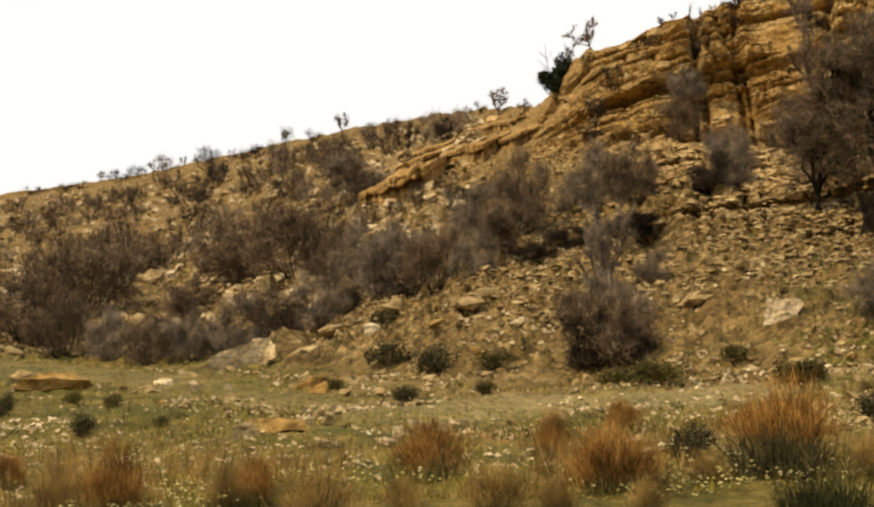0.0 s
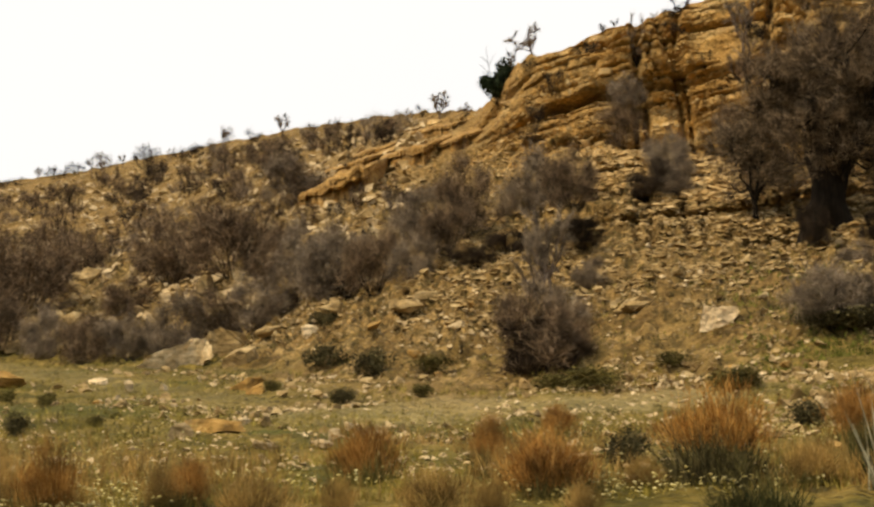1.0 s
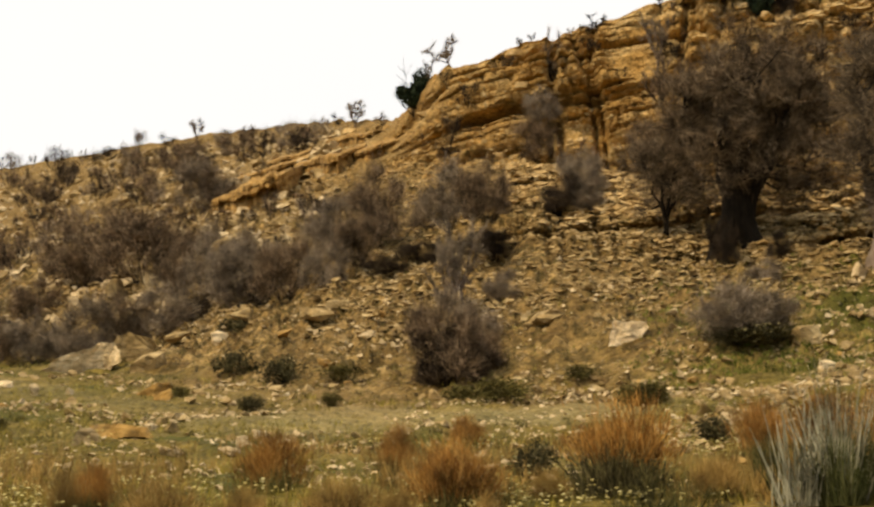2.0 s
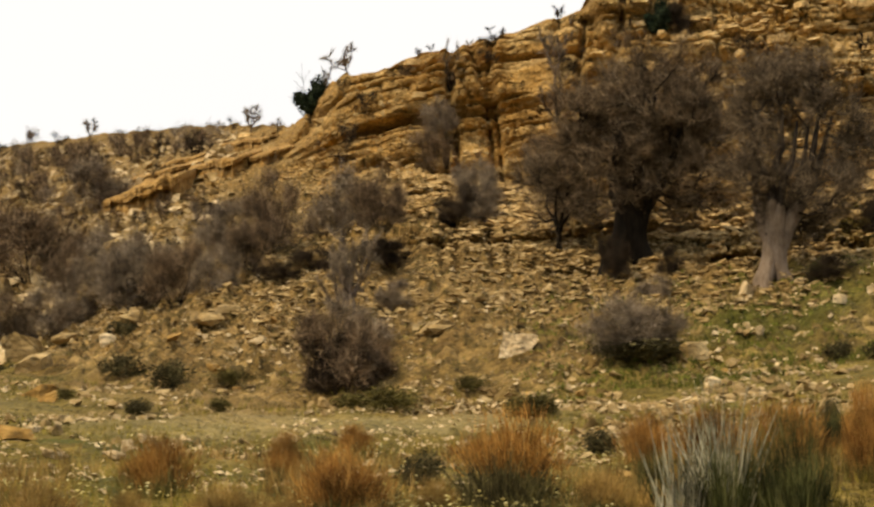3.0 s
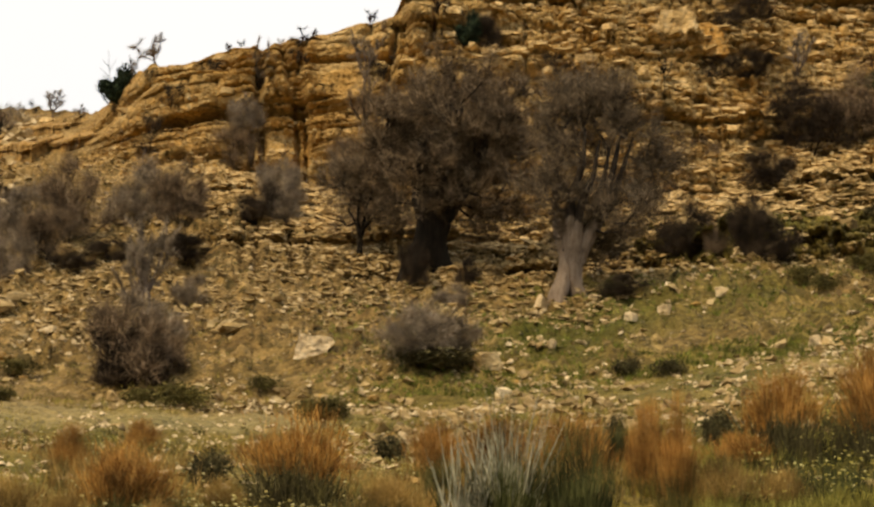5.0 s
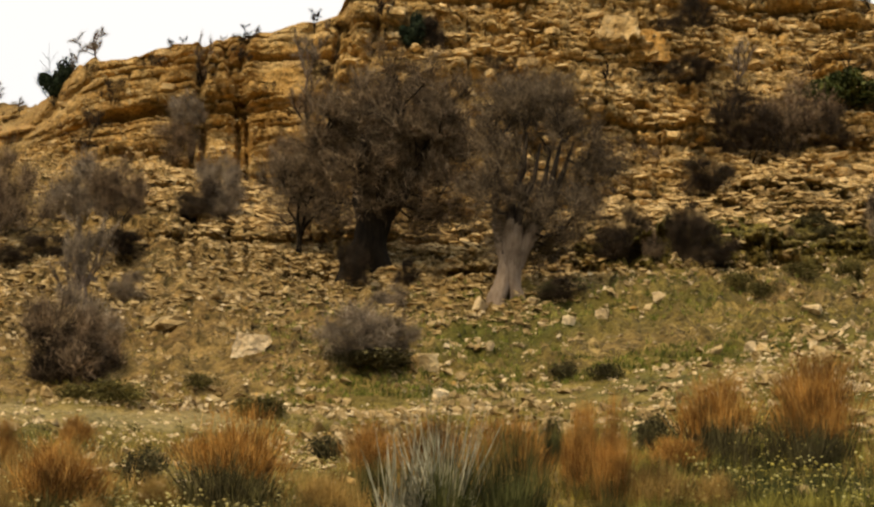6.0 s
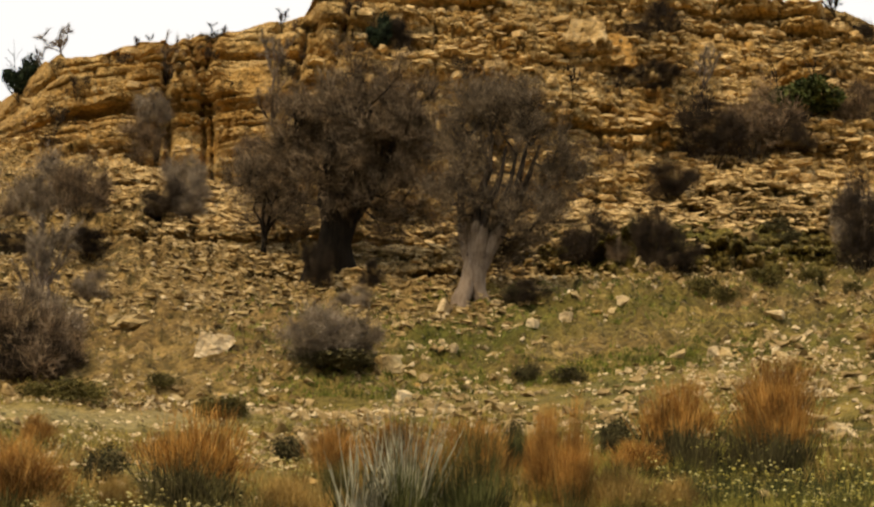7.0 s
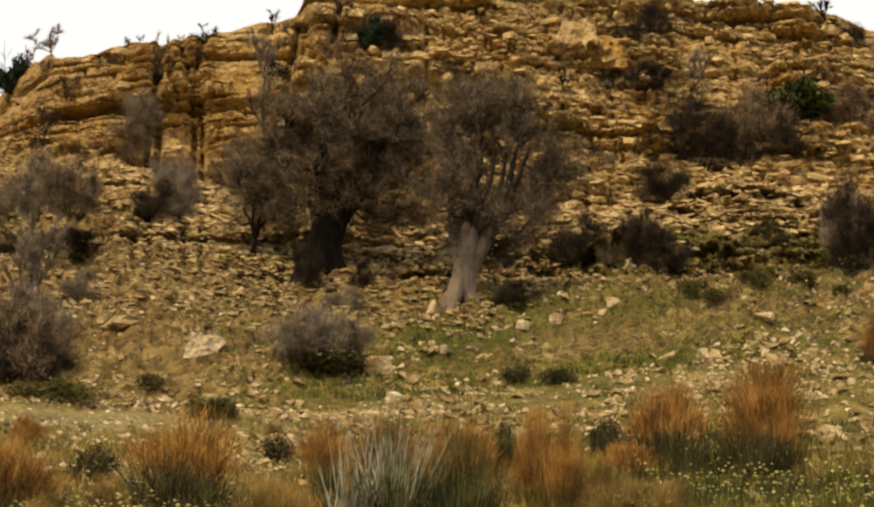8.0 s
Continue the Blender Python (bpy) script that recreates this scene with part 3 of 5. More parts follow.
def stalk_meshes(seed, lower, upper, plume):
    """A clump of leaf blades with long bowed stalks standing out of it."""
    return unit(blades_mesh("foliage", seed, *lower), blades_mesh("plume", seed + 5, *upper[:1], plume, *upper[1:]))


def plant(name, parts, b, r, width, height, turn, label, category, group, sink=0.03, lean=0.0):
    """A plant of its own: an Empty on the ground with its parts under it."""
    ob = new(name)
    ob.empty_display_size = 0.2
    ob.matrix_world = Matrix.Translation(on_slope(b, r) - Vector((0, 0, sink))) @ pose(0, 0, 0, 0, lean, 0) @ pose(0, 0, 0, 0, 0, turn) @ Matrix.Diagonal((width, width, height, 1))
    for me in parts:
        child = new(me.name.split(".")[0], me)
        child.parent = ob
        if child.name.startswith("plume"):
            tagged(child, kind="stuff")
    return tagged(ob, label, category, group)


SHRUB = {}
for tone, woody, twiggy in (("grey", GREY_BARK, GREY_TWIG), ("brown", DARK_BARK, BROWN_TWIG), ("dark", DARK_BARK, DARK_TWIG)):
    SHRUB[tone] = [shrub_meshes(100 + k + len(tone) * 10, 20, 4300, 0.0095, woody, twiggy) for k in range(4)]
    SHRUB["far " + tone] = [shrub_meshes(200 + k + len(tone) * 10, 9, 400, 0.02, woody, twiggy) for k in range(4)]
    SHRUB["tall " + tone] = [sapling_meshes(300 + k + len(tone) * 10, 1300, 0.013, woody, twiggy) for k in range(4)]
SHRUB_LABEL = {
    "grey": "leafless grey shrub with dense fine twigs on the stony slope",
    "brown": "leafless brown shrub with tangled twigs on the hillside",
    "dark": "dark tangled leafless shrub at the foot of the rocks, some as fill for shaded hollows",
    "far grey": "small grey leafless shrub on the dry hillside",
    "far brown": "small brown leafless shrub among rocks on the hillside",
    "far dark": "small dark shrub on the dry rocky hillside",
    "tall grey": "slender grey leafless shrub with upright shoots",
    "tall brown": "small leafless brown tree standing on the ridge",
    "tall dark": "small dark leafless tree standing on the ridge",
}
counter = iter(range(100000))


def shrub(b, r, width, height, tone="grey", label="", lean=0.0):
    k = next(counter)
    kind = SHRUB[tone][k % len(SHRUB[tone])]
    name = "bare_tree" if tone.startswith("tall") else "bare_shrub"
    return plant(name, kind, b, r, width, height, k * 137.5 % 360, label or SHRUB_LABEL[tone],
                 "tree" if name == "bare_tree" else "shrub", "bare trees on the ridge" if name == "bare_tree" else "bare shrubs on the slope", 0.04 * height, lean)


TUSSOCK = {
    "rust": [tussock_meshes(400 + k, (420, OLIVE_BLADE, 0.5, 0.35, 0.36, 0.006, 0.2), (2300, 0.12, 0.0042), RUST_BLADE) for k in range(4)],
    "capped": [tussock_meshes(410 + k, (950, SAGE_BLADE, 0.72, 0.32, 0.4, 0.0055, 0.15), (1700, 0.5, 0.0042), RUST_BLADE) for k in range(3)],
    "straw": [tussock_meshes(420 + k, (240, OLIVE_BLADE, 0.5, 0.5, 0.28, 0.005), (1500, 0.05, 0.0042, 0.3), STRAW_BLADE) for k in range(3)],
    "green": [tussock_meshes(440 + k, (1000, GREEN_BLADE, 0.8, 0.3, 0.38, 0.0055, 0.15), (330, 0.3, 0.0042), OLIVE_BLADE) for k in range(3)],
    "grey": [stalk_meshes(460 + k, (700, GREEN_BLADE, 0.6, 0.55, 0.3, 0.006), (230, 1.0, 0.22, 0.3, 0.007, 0.3), GREY_BLADE) for k in range(3)],
}
TUSSOCK_LABEL = {
    "rust": "rust-brown dry grass tussock with a green base",
    "capped": "dark green grass clump capped with rust-brown stalks",
    "straw": "straw-coloured dry grass tussock in the meadow",
    "green": "dark green grass tussock with a few rusty stalks",
    "grey": "large grey-green grass tussock with pale stalks",
}


def tussock(b, r, width, height, tone="rust"):
    k = next(counter)
    kind = TUSSOCK[tone][k % len(TUSSOCK[tone])]
    return plant("grass_tussock", kind, b, r, width * 0.94, height * (0.78 if tone == "grey" else 0.86), k * 137.5 % 360, TUSSOCK_LABEL[tone], "grass", "grass tussocks in the meadow", 0.03)


CUSHION = [unit(leaf_mesh(480 + k, 1900, OLIVE_BLADE if k % 2 else SAGE_BLADE, 0.03, (0.42, 0.42, 0.26), 0.24, 22)) for k in range(4)]


def cushion(b, r, width, height, tone=0):
    k = next(counter)
    kind = CUSHION[(k % 2) * 2 + tone]
    return plant("cushion_plant", kind, b, r, width * 1.05, height * 1.0, k * 137.5 % 360, ("low olive-green cushion plant on stony ground" if tone else "low dark green cushion plant on stony ground"), "plant", "cushion plants", 0.02)


BUSH = {
    "dark": (leaf_mesh(523, 3600, DARK_LEAF, 0.05, (0.4, 0.4, 0.36), 0.45, 17), shrub_meshes(502, 6, 20, 0.02, DARK_BARK, DARK_TWIG)[0]),
    "green": (leaf_mesh(503, 3600, GREEN_LEAF, 0.055, (0.42, 0.42, 0.3), 0.38, 18), shrub_meshes(504, 6, 20, 0.02, DARK_BARK, DARK_TWIG)[0]),
}


def bush(b, r, width, height, tone, label):
    return plant("evergreen_bush", BUSH[tone], b, r, width, height, 40.0, label, "bush", "", 0.1)


def tube(path, radii, sides, rng, rough=0.12):
    """A gnarled tube along points, closed at its tip."""
    verts, faces = [], []
    for k, (p, r) in enumerate(zip(path, radii)):
        d = (path[min(k + 1, len(path) - 1)] - path[max(k - 1, 0)]).normalized()
        s = d.cross(Vector((0.3, 0.9, 0.1))).normalized()
        u = d.cross(s)
        for j in range(sides):
            w = 2 * math.pi * j / sides
            verts.append(p + (s * math.cos(w) + u * math.sin(w)) * r * (1 + rng.uniform(-rough, rough) + 0.1 * math.sin(3 * w + k)))
    for k in range(len(path) - 1):
        for j in range(sides):
            n = (j + 1) % sides
            faces.append((k * sides + j, k * sides + n, (k + 1) * sides + n, (k + 1) * sides + j))
    return verts, faces


def old_tree(name, b, r, height, width, lean, trunk_r, fork, seed, bark, limb_bark, twiggy, label, clumps=70, spray=330, legs=0.7, limbs=7, hollow=0.25, hang=0.1):
    """A leafless old tree: a stout gnarled trunk, rising limbs, boughs, and clumps of fine twigs with gaps between them."""
    rng = random.Random(seed)
    ob = new(name)
    ob.matrix_world = Matrix.Translation(on_slope(b, r) - Vector((0, 0, 0.1)))
    top = Vector((lean * 0.08, 0, fork))
    path = [Vector((trunk_r * 0.85, 0, -0.4)), Vector((trunk_r * 0.72, 0, 0.05)), Vector((trunk_r * 0.4, 0, fork * 0.24)), top * 0.45 + Vector((trunk_r * 0.1, 0, 0)), top * 0.75, top]
    verts, faces = tube(path, [trunk_r * f for f in (0.85, 0.62, 0.56, 0.7, 0.82, 0.95)], 12, rng, 0.1)
    # a second stem, grown together with the first above a split foot
    n = len(verts)
    second = [Vector((-trunk_r * 1.0, -0.12, -0.4)), Vector((-trunk_r * 0.88, -0.1, 0.05)), Vector((-trunk_r * 0.6, -0.06, fork * 0.24)), top * 0.5 + Vector((-trunk_r * 0.35, 0, 0)), top + Vector((-trunk_r * 0.25, 0, 0))]
    v2, f2 = tube(second, [trunk_r * legs * f for f in (1.1, 0.9, 0.8, 0.8, 0.85)], 10, rng, 0.12)
    trunk_verts, trunk_faces = verts + v2, faces + [tuple(i + n for i in f) for f in f2]
    middle = Vector((lean, 0, fork + (height - fork) * 0.46))
    half = Vector((width / 2, width * 0.42, (height - fork) * 0.54 + 0.3 * max(0.0, 0.1 - hang)))
    # the limbs that fork from the head of the trunk
    nodes = []
    for k in range(limbs):
        w = 2 * math.pi * (k + 0.35 * rng.random()) / limbs
        d = Vector((math.cos(w), math.sin(w), 0))
        goal = middle + Vector((d.x * half.x * rng.uniform(0.3, 0.62), d.y * half.y * rng.uniform(0.3, 0.6), half.z * rng.uniform(0.1, 0.62)))
        start = top + d * trunk_r * 0.45 - Vector((0, 0, 0.12))
        bend = start.lerp(goal, 0.42) + d * width * 0.06 + rand_dir(rng) * 0.08
        line = [start, start.lerp(bend, 0.5) + rand_dir(rng) * 0.05, bend, bend.lerp(goal, 0.5) + rand_dir(rng) * 0.12, goal]
        verts, faces = tube(line, [trunk_r * f * rng.uniform(0.85, 1.1) for f in (0.5, 0.38, 0.29, 0.2, 0.09)], 7, rng)
        limb = new("limb", mesh_of("limb", np.array([tuple(v) for v in verts]), faces, limb_bark, True))
        limb.parent = ob
        # the trunk runs out into the limb's foot
        n = len(trunk_verts)
        v3, f3 = tube([start - d * trunk_r * 0.2 - Vector((0, 0, 0.25)), start.lerp(line[1], 0.4), line[1], line[1].lerp(bend, 0.5)], [trunk_r * f for f in (0.55, 0.56, 0.43, 0.22)], 8, rng)
        trunk_verts, trunk_faces = trunk_verts + v3, trunk_faces + [tuple(i + n for i in f) for f in f3]
        for i in range(1, 5):
            nodes += [line[i - 1].lerp(line[i], f) for f in (0.5, 1.0)]
    trunk = new("trunk", mesh_of("trunk", np.array([tuple(v) for v in trunk_verts]), trunk_faces, bark, True))
    trunk.parent = ob
    boughs, twigs = Twigs(), Twigs()
    placed = 0
    while placed < clumps:
        d = rand_dir(rng)
        f = rng.uniform(hollow, 1.0) ** 0.6
        c = middle + Vector((d.x * half.x, d.y * half.y, d.z * half.z)) * f
        if c.z < fork + hang or noise.noise(c * 0.8 + Vector((seed, 0, 0))) < -0.14:
            continue
        placed += 1
        near = min(nodes, key=lambda q: (q - c).length + 0.6 * max(0.0, q.z - c.z))
        bend = near.lerp(c, 0.55) + rand_dir(rng, 0.2) * 0.15
        boughs.add(near, bend, 0.045, 0.03)
        boughs.add(bend, c, 0.03, 0.012)
        nodes.append(bend)
        away = (c - near).normalized()
        for _ in range(7):
            q = c + (away * 0.5 + rand_dir(rng, 0.35)).normalized() * rng.uniform(0.35, 0.95)
            p = bend.lerp(c, rng.uniform(0.4, 1.0))
            boughs.add(p, q, 0.011, 0.004)
            way = (q - p).normalized()
            for _ in range(spray // 7):
                a = p.lerp(q, rng.random() ** 0.6) + rand_dir(rng) * 0.14
                e = (way * 0.6 + rand_dir(rng, 0.45) * 0.8).normalized()
                twigs.add(a, a + e * rng.uniform(0.14, 0.5), 0.0078, 0)
    for title, collected, mat in (("bough", boughs, limb_bark), ("crown", twigs, twiggy)):
        child = new(title, collected.mesh(title, mat, 3, title == "crown"))
        child.parent = ob
    return tagged(ob, label, "tree")


# ---- stones ----
def stone_mesh(name, seed, points, material, rugged=0, square=False):
    """A broken, angular block about 1 m across, from a hull round points."""
    rng = random.Random(seed)
    bm = bmesh.new()
    if square:
        for k in range(24):
            corner = Vector((k & 1, k >> 1 & 1, k >> 2 & 1)) - Vector((0.5, 0.5, 0.5))
            bm.verts.new(corner * 0.8 + Vector((rng.uniform(-0.2, 0.2), rng.uniform(-0.2, 0.2), rng.uniform(-0.16, 0.16))))
        points = 0
    for _ in range(points):
        d = Vector((rng.uniform(-1, 1), rng.uniform(-1, 1), rng.uniform(-1, 1)))
        d *= 0.5 / max(0.6, max(abs(c) for c in d) * 0.6 + d.length * 0.4)
        bm.verts.new(d)
    bmesh.ops.convex_hull(bm, input=list(bm.verts))
    bmesh.ops.delete(bm, geom=[v for v in bm.verts if not v.link_faces], context="VERTS")
    off = rng.uniform(0, 50)
    for k in range(rugged):
        bmesh.ops.subdivide_edges(bm, edges=list(bm.edges), cuts=1, use_grid_fill=True)
        for v in bm.verts:
            v.co += noise.noise_vector(v.co * (3 + 4 * k) + Vector((off, 0, 0))) * 0.055 / (k + 1)
    bmesh.ops.triangulate(bm, faces=list(bm.faces))
    bmesh.ops.recalc_face_normals(bm, faces=list(bm.faces))
    me = bpy.data.meshes.new(name)
    bm.to_mesh(me)
    bm.free()
    me.materials.append(material)
    return me


BLOCK = {tone: [stone_mesh("boulder", 600 + k + 10 * j, 10 + 2 * k, mat, 2 if k < 4 else 1, k == 4) for k in range(5)] for j, (tone, mat) in enumerate((("tan", STONE), ("pale", PALE_STONE), ("ochre", OCHRE_STONE)))}
BLOCK_LABEL = {"tan": "weathered tan limestone boulder lying on the slope", "pale": "pale angular limestone boulder on stony grass", "ochre": "ochre limestone slab lying on the slope"}


def boulder(b, r, width, height, tone="tan", turn=None, deep=1.0, label="", form=None, tip=0.0):
    k = next(counter)
    ob = new("boulder", BLOCK[tone][k % 4 if form is None else form])
    ob.matrix_world = Matrix.Translation(on_slope(b, r) + Vector((0, 0, height * 0.16))) @ pose(0, 0, 0, 9 * math.sin(k) - 8 + tip, 11 * math.cos(3 * k), k * 77 % 360 if turn is None else turn) @ Matrix.Diagonal((width * 0.92, width * 0.7 * deep, height * 1.05, 1))
    return tagged(ob, label or BLOCK_LABEL[tone], "rock", "boulders on the slope")


def faced_rock(b, r, outline, deep, material, label, seed, under=0.45, lean=0.35, sink=0.05, whole=None, out=0.0):
    """A rock with a broken face of its own outline (metres, sideways and up) towards the open ground."""
    bm = bmesh.new()
    tall = max(z for x, z in outline)
    # the foot of the face is undercut
    front = [bm.verts.new((x, 0.06 * math.sin(3 * x + z * 7) + (under * deep if z < 0.25 * tall else lean * deep * z / tall), z)) for x, z in outline]
    cx = sum(x for x, z in outline) / len(outline)
    back_ = [bm.verts.new((cx + (x - cx) * 0.82, deep * 1.2, z * 0.92 + 0.02)) for x, z in outline]
    bm.faces.new(front)
    bm.faces.new(back_[::-1])
    for k in range(len(front)):
        n = (k + 1) % len(front)
        bm.faces.new((front[n], front[k], back_[k], back_[n]))
    bmesh.ops.triangulate(bm, faces=list(bm.faces))
    for k in range(3):
        bmesh.ops.subdivide_edges(bm, edges=list(bm.edges), cuts=1, use_grid_fill=True)
        for v in bm.verts:
            v.co += noise.noise_vector(v.co * (2.5 + 4.5 * k) + Vector((seed, 0, 0))) * 0.07 * tall / (0.6 + 0.6 * k)
    bmesh.ops.recalc_face_normals(bm, faces=list(bm.faces))
    me = bpy.data.meshes.new("boulder")
    bm.to_mesh(me)
    bm.free()
    me.materials.append(material)
    ob = new("rock_face" if whole else "boulder", me)
    ob.matrix_world = Matrix.Translation(on_slope(b, r) - Vector((0, 0, sink))) @ pose(0, 0, 0, 0, 0, -b) @ pose(0, -out, 0)
    if whole:
        ob.parent = whole
        return ob
    return tagged(ob, label, "rock", "boulders on the slope")


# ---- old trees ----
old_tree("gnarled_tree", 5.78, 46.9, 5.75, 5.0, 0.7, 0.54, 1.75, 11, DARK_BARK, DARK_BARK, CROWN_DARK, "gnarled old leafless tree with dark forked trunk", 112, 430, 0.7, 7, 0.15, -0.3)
old_tree("pale_trunked_tree", 10.62, 41.7, 5.9, 3.5, 0.75, 0.36, 1.3, 23, PALE_BARK, LIMB_BARK, CROWN_TWIG, "old leafless tree with a stout pale grey trunk", 60, 340, 0.75, 7, 0.4, 0.0)
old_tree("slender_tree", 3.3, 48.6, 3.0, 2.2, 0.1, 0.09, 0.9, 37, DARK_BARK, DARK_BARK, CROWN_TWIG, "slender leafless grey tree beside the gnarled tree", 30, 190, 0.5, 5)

# ---- shrubs ----
shrub(-23.58, 60.5, 3.39, 2.39, 'brown')
shrub(-21.76, 69.4, 4.35, 2.98, 'brown')
shrub(-22.50, 54.0, 1.96, 1.60, 'brown')
shrub(-21.14, 52.4, 1.38, 1.47, 'grey')
shrub(-19.66, 50.9, 1.51, 1.34, 'brown')
shrub(-18.18, 50.3, 1.49, 1.16, 'grey')
shrub(-16.69, 50.5, 2.00, 1.67, 'grey')
shrub(-15.26, 50.9, 1.51, 1.34, 'brown')
shrub(-14.12, 50.7, 2.01, 1.34, 'grey')
shrub(-12.96, 54.3, 0.90, 0.72, 'dark')
shrub(-19.01, 53.5, 1.06, 0.88, 'dark')
shrub(-18.34, 66.3, 1.97, 1.42, 'brown')
shrub(-20.09, 86.4, 3.14, 2.00, 'brown')
shrub(-16.72, 70.2, 3.01, 2.32, 'brown')
shrub(-14.63, 65.4, 3.88, 2.59, 'brown')
shrub(-13.51, 59.4, 1.37, 1.57, 'brown')
shrub(-12.56, 57.8, 1.72, 2.29, 'grey')
shrub(-11.41, 54.4, 2.15, 2.15, 'grey')
shrub(-9.88, 51.3, 1.86, 1.69, 'brown')
shrub(-8.51, 49.6, 1.31, 1.31, 'grey')
shrub(-10.65, 54.1, 1.07, 0.89, 'dark')
shrub(-12.45, 80.8, 3.19, 2.26, 'grey')
shrub(-8.07, 55.0, 2.00, 1.81, 'grey')
shrub(-6.61, 52.5, 2.08, 2.25, 'brown')
shrub(-4.37, 54.4, 2.15, 1.97, 'grey')
shrub(-2.92, 52.4, 1.56, 1.64, 'brown')
shrub(-7.41, 50.4, 1.83, 1.33, 'brown')
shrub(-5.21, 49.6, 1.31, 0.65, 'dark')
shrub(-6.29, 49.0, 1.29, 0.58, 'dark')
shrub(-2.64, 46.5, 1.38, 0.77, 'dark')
shrub(-4.21, 35.0, 1.85, 1.50, 'brown')
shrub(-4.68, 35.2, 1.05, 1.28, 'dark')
# low dark shrub added inside the brown one for its shaded core and bottom
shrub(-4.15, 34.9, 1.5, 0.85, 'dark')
shrub(-3.35, 35.3, 0.93, 1.05, 'brown')
shrub(-3.66, 37.8, 1.37, 1.12, 'grey')
shrub(-4.00, 41.1, 0.95, 2.17, 'tall grey')
shrub(-3.72, 41.4, 1.20, 2.30, 'tall grey')
shrub(-4.27, 41.8, 0.83, 1.65, 'tall grey')
shrub(-2.44, 41.6, 0.82, 0.69, 'grey')
shrub(-0.35, 52.7, 1.39, 0.87, 'dark')
shrub(0.61, 53.0, 1.21, 1.21, 'grey')
shrub(-1.07, 64.2, 1.48, 1.69, 'brown')
shrub(-0.53, 64.9, 1.29, 1.72, 'tall grey')
shrub(-20.35, 110.0, 2.53, 2.17, 'far brown')
shrub(-23.38, 129.5, 3.83, 2.55, 'far brown')
shrub(-22.48, 101.0, 3.00, 2.00, 'far brown')
shrub(-18.96, 84.5, 2.23, 1.67, 'far brown')
shrub(-17.44, 90.2, 2.68, 1.78, 'far brown')
shrub(-19.96, 132.0, 2.61, 2.18, 'far brown')
shrub(-15.74, 80.0, 2.11, 1.58, 'far brown')
shrub(-18.36, 126.5, 2.50, 2.09, 'far brown')
shrub(-14.02, 76.8, 1.77, 1.52, 'far brown')
shrub(-21.55, 137.0, 2.71, 2.25, 'far brown')
shrub(-15.88, 111.7, 1.84, 1.84, 'far brown')
shrub(-17.40, 130.0, 2.14, 2.14, 'far dark')
shrub(-14.73, 104.6, 1.71, 2.06, 'far brown')
shrub(-11.21, 100.2, 1.65, 1.65, 'far brown')
shrub(-10.46, 86.7, 1.14, 0.86, 'far dark')
shrub(-19.10, 147.5, 2.18, 2.18, 'far brown')
shrub(-23.38, 193.5, 2.55, 0.89, 'far dark')
shrub(-22.46, 182.5, 2.40, 0.96, 'far dark')
shrub(-21.91, 183.0, 1.81, 0.85, 'far dark')
shrub(-21.26, 189.0, 0.99, 1.35, 'tall grey')
shrub(-20.61, 179.0, 2.36, 1.47, 'far dark')
shrub(-19.94, 179.0, 2.36, 1.18, 'far dark')
shrub(-19.47, 179.5, 1.53, 1.27, 'tall grey')
shrub(-19.00, 173.0, 2.28, 1.60, 'far grey')
shrub(-18.43, 163.5, 1.01, 1.40, 'tall grey')
shrub(-17.67, 153.5, 2.53, 2.12, 'far dark')
shrub(-16.77, 148.0, 0.84, 1.27, 'tall grey')
shrub(-16.24, 142.5, 2.35, 1.22, 'far dark')
shrub(-15.66, 141.0, 1.86, 0.93, 'far dark')
shrub(-14.98, 136.0, 2.01, 2.15, 'far brown')
shrub(-13.92, 134.5, 1.42, 1.15, 'far dark')
shrub(-12.88, 130.0, 1.35, 1.54, 'tall grey')
shrub(-11.96, 122.0, 1.21, 0.80, 'far brown')
shrub(-11.35, 109.4, 1.04, 1.43, 'tall brown')
shrub(-10.57, 104.0, 0.40, 0.99, 'tall brown')
shrub(-10.01, 109.3, 1.08, 0.72, 'far grey')
shrub(-9.10, 89.3, 0.97, 1.48, 'tall brown')
shrub(-8.53, 98.8, 0.98, 0.59, 'far grey')
shrub(-8.04, 97.3, 0.77, 0.77, 'far dark')
shrub(-7.41, 91.7, 1.30, 1.43, 'tall grey')
shrub(-6.48, 84.5, 0.81, 0.89, 'tall brown')
shrub(-4.80, 74.4, 0.45, 1.04, 'tall grey')
shrub(-4.00, 71.3, 1.50, 1.30, 'tall grey', 'bare grey tree leaning over the cliff edge', -24)
shrub(-1.54, 69.0, 0.35, 0.48, 'tall dark')
shrub(-1.11, 68.7, 0.32, 0.45, 'tall dark')
shrub(5.94, 64.6, 0.84, 1.47, 'tall dark')
shrub(7.63, 63.9, 1.03, 1.24, 'dark')
shrub(-0.27, 65.9, 1.29, 2.59, 'tall brown')
shrub(-0.82, 65.2, 1.27, 1.06, 'grey')
shrub(3.21, 63.8, 1.25, 2.28, 'tall grey')
shrub(1.19, 67.4, 0.78, 0.91, 'tall dark')
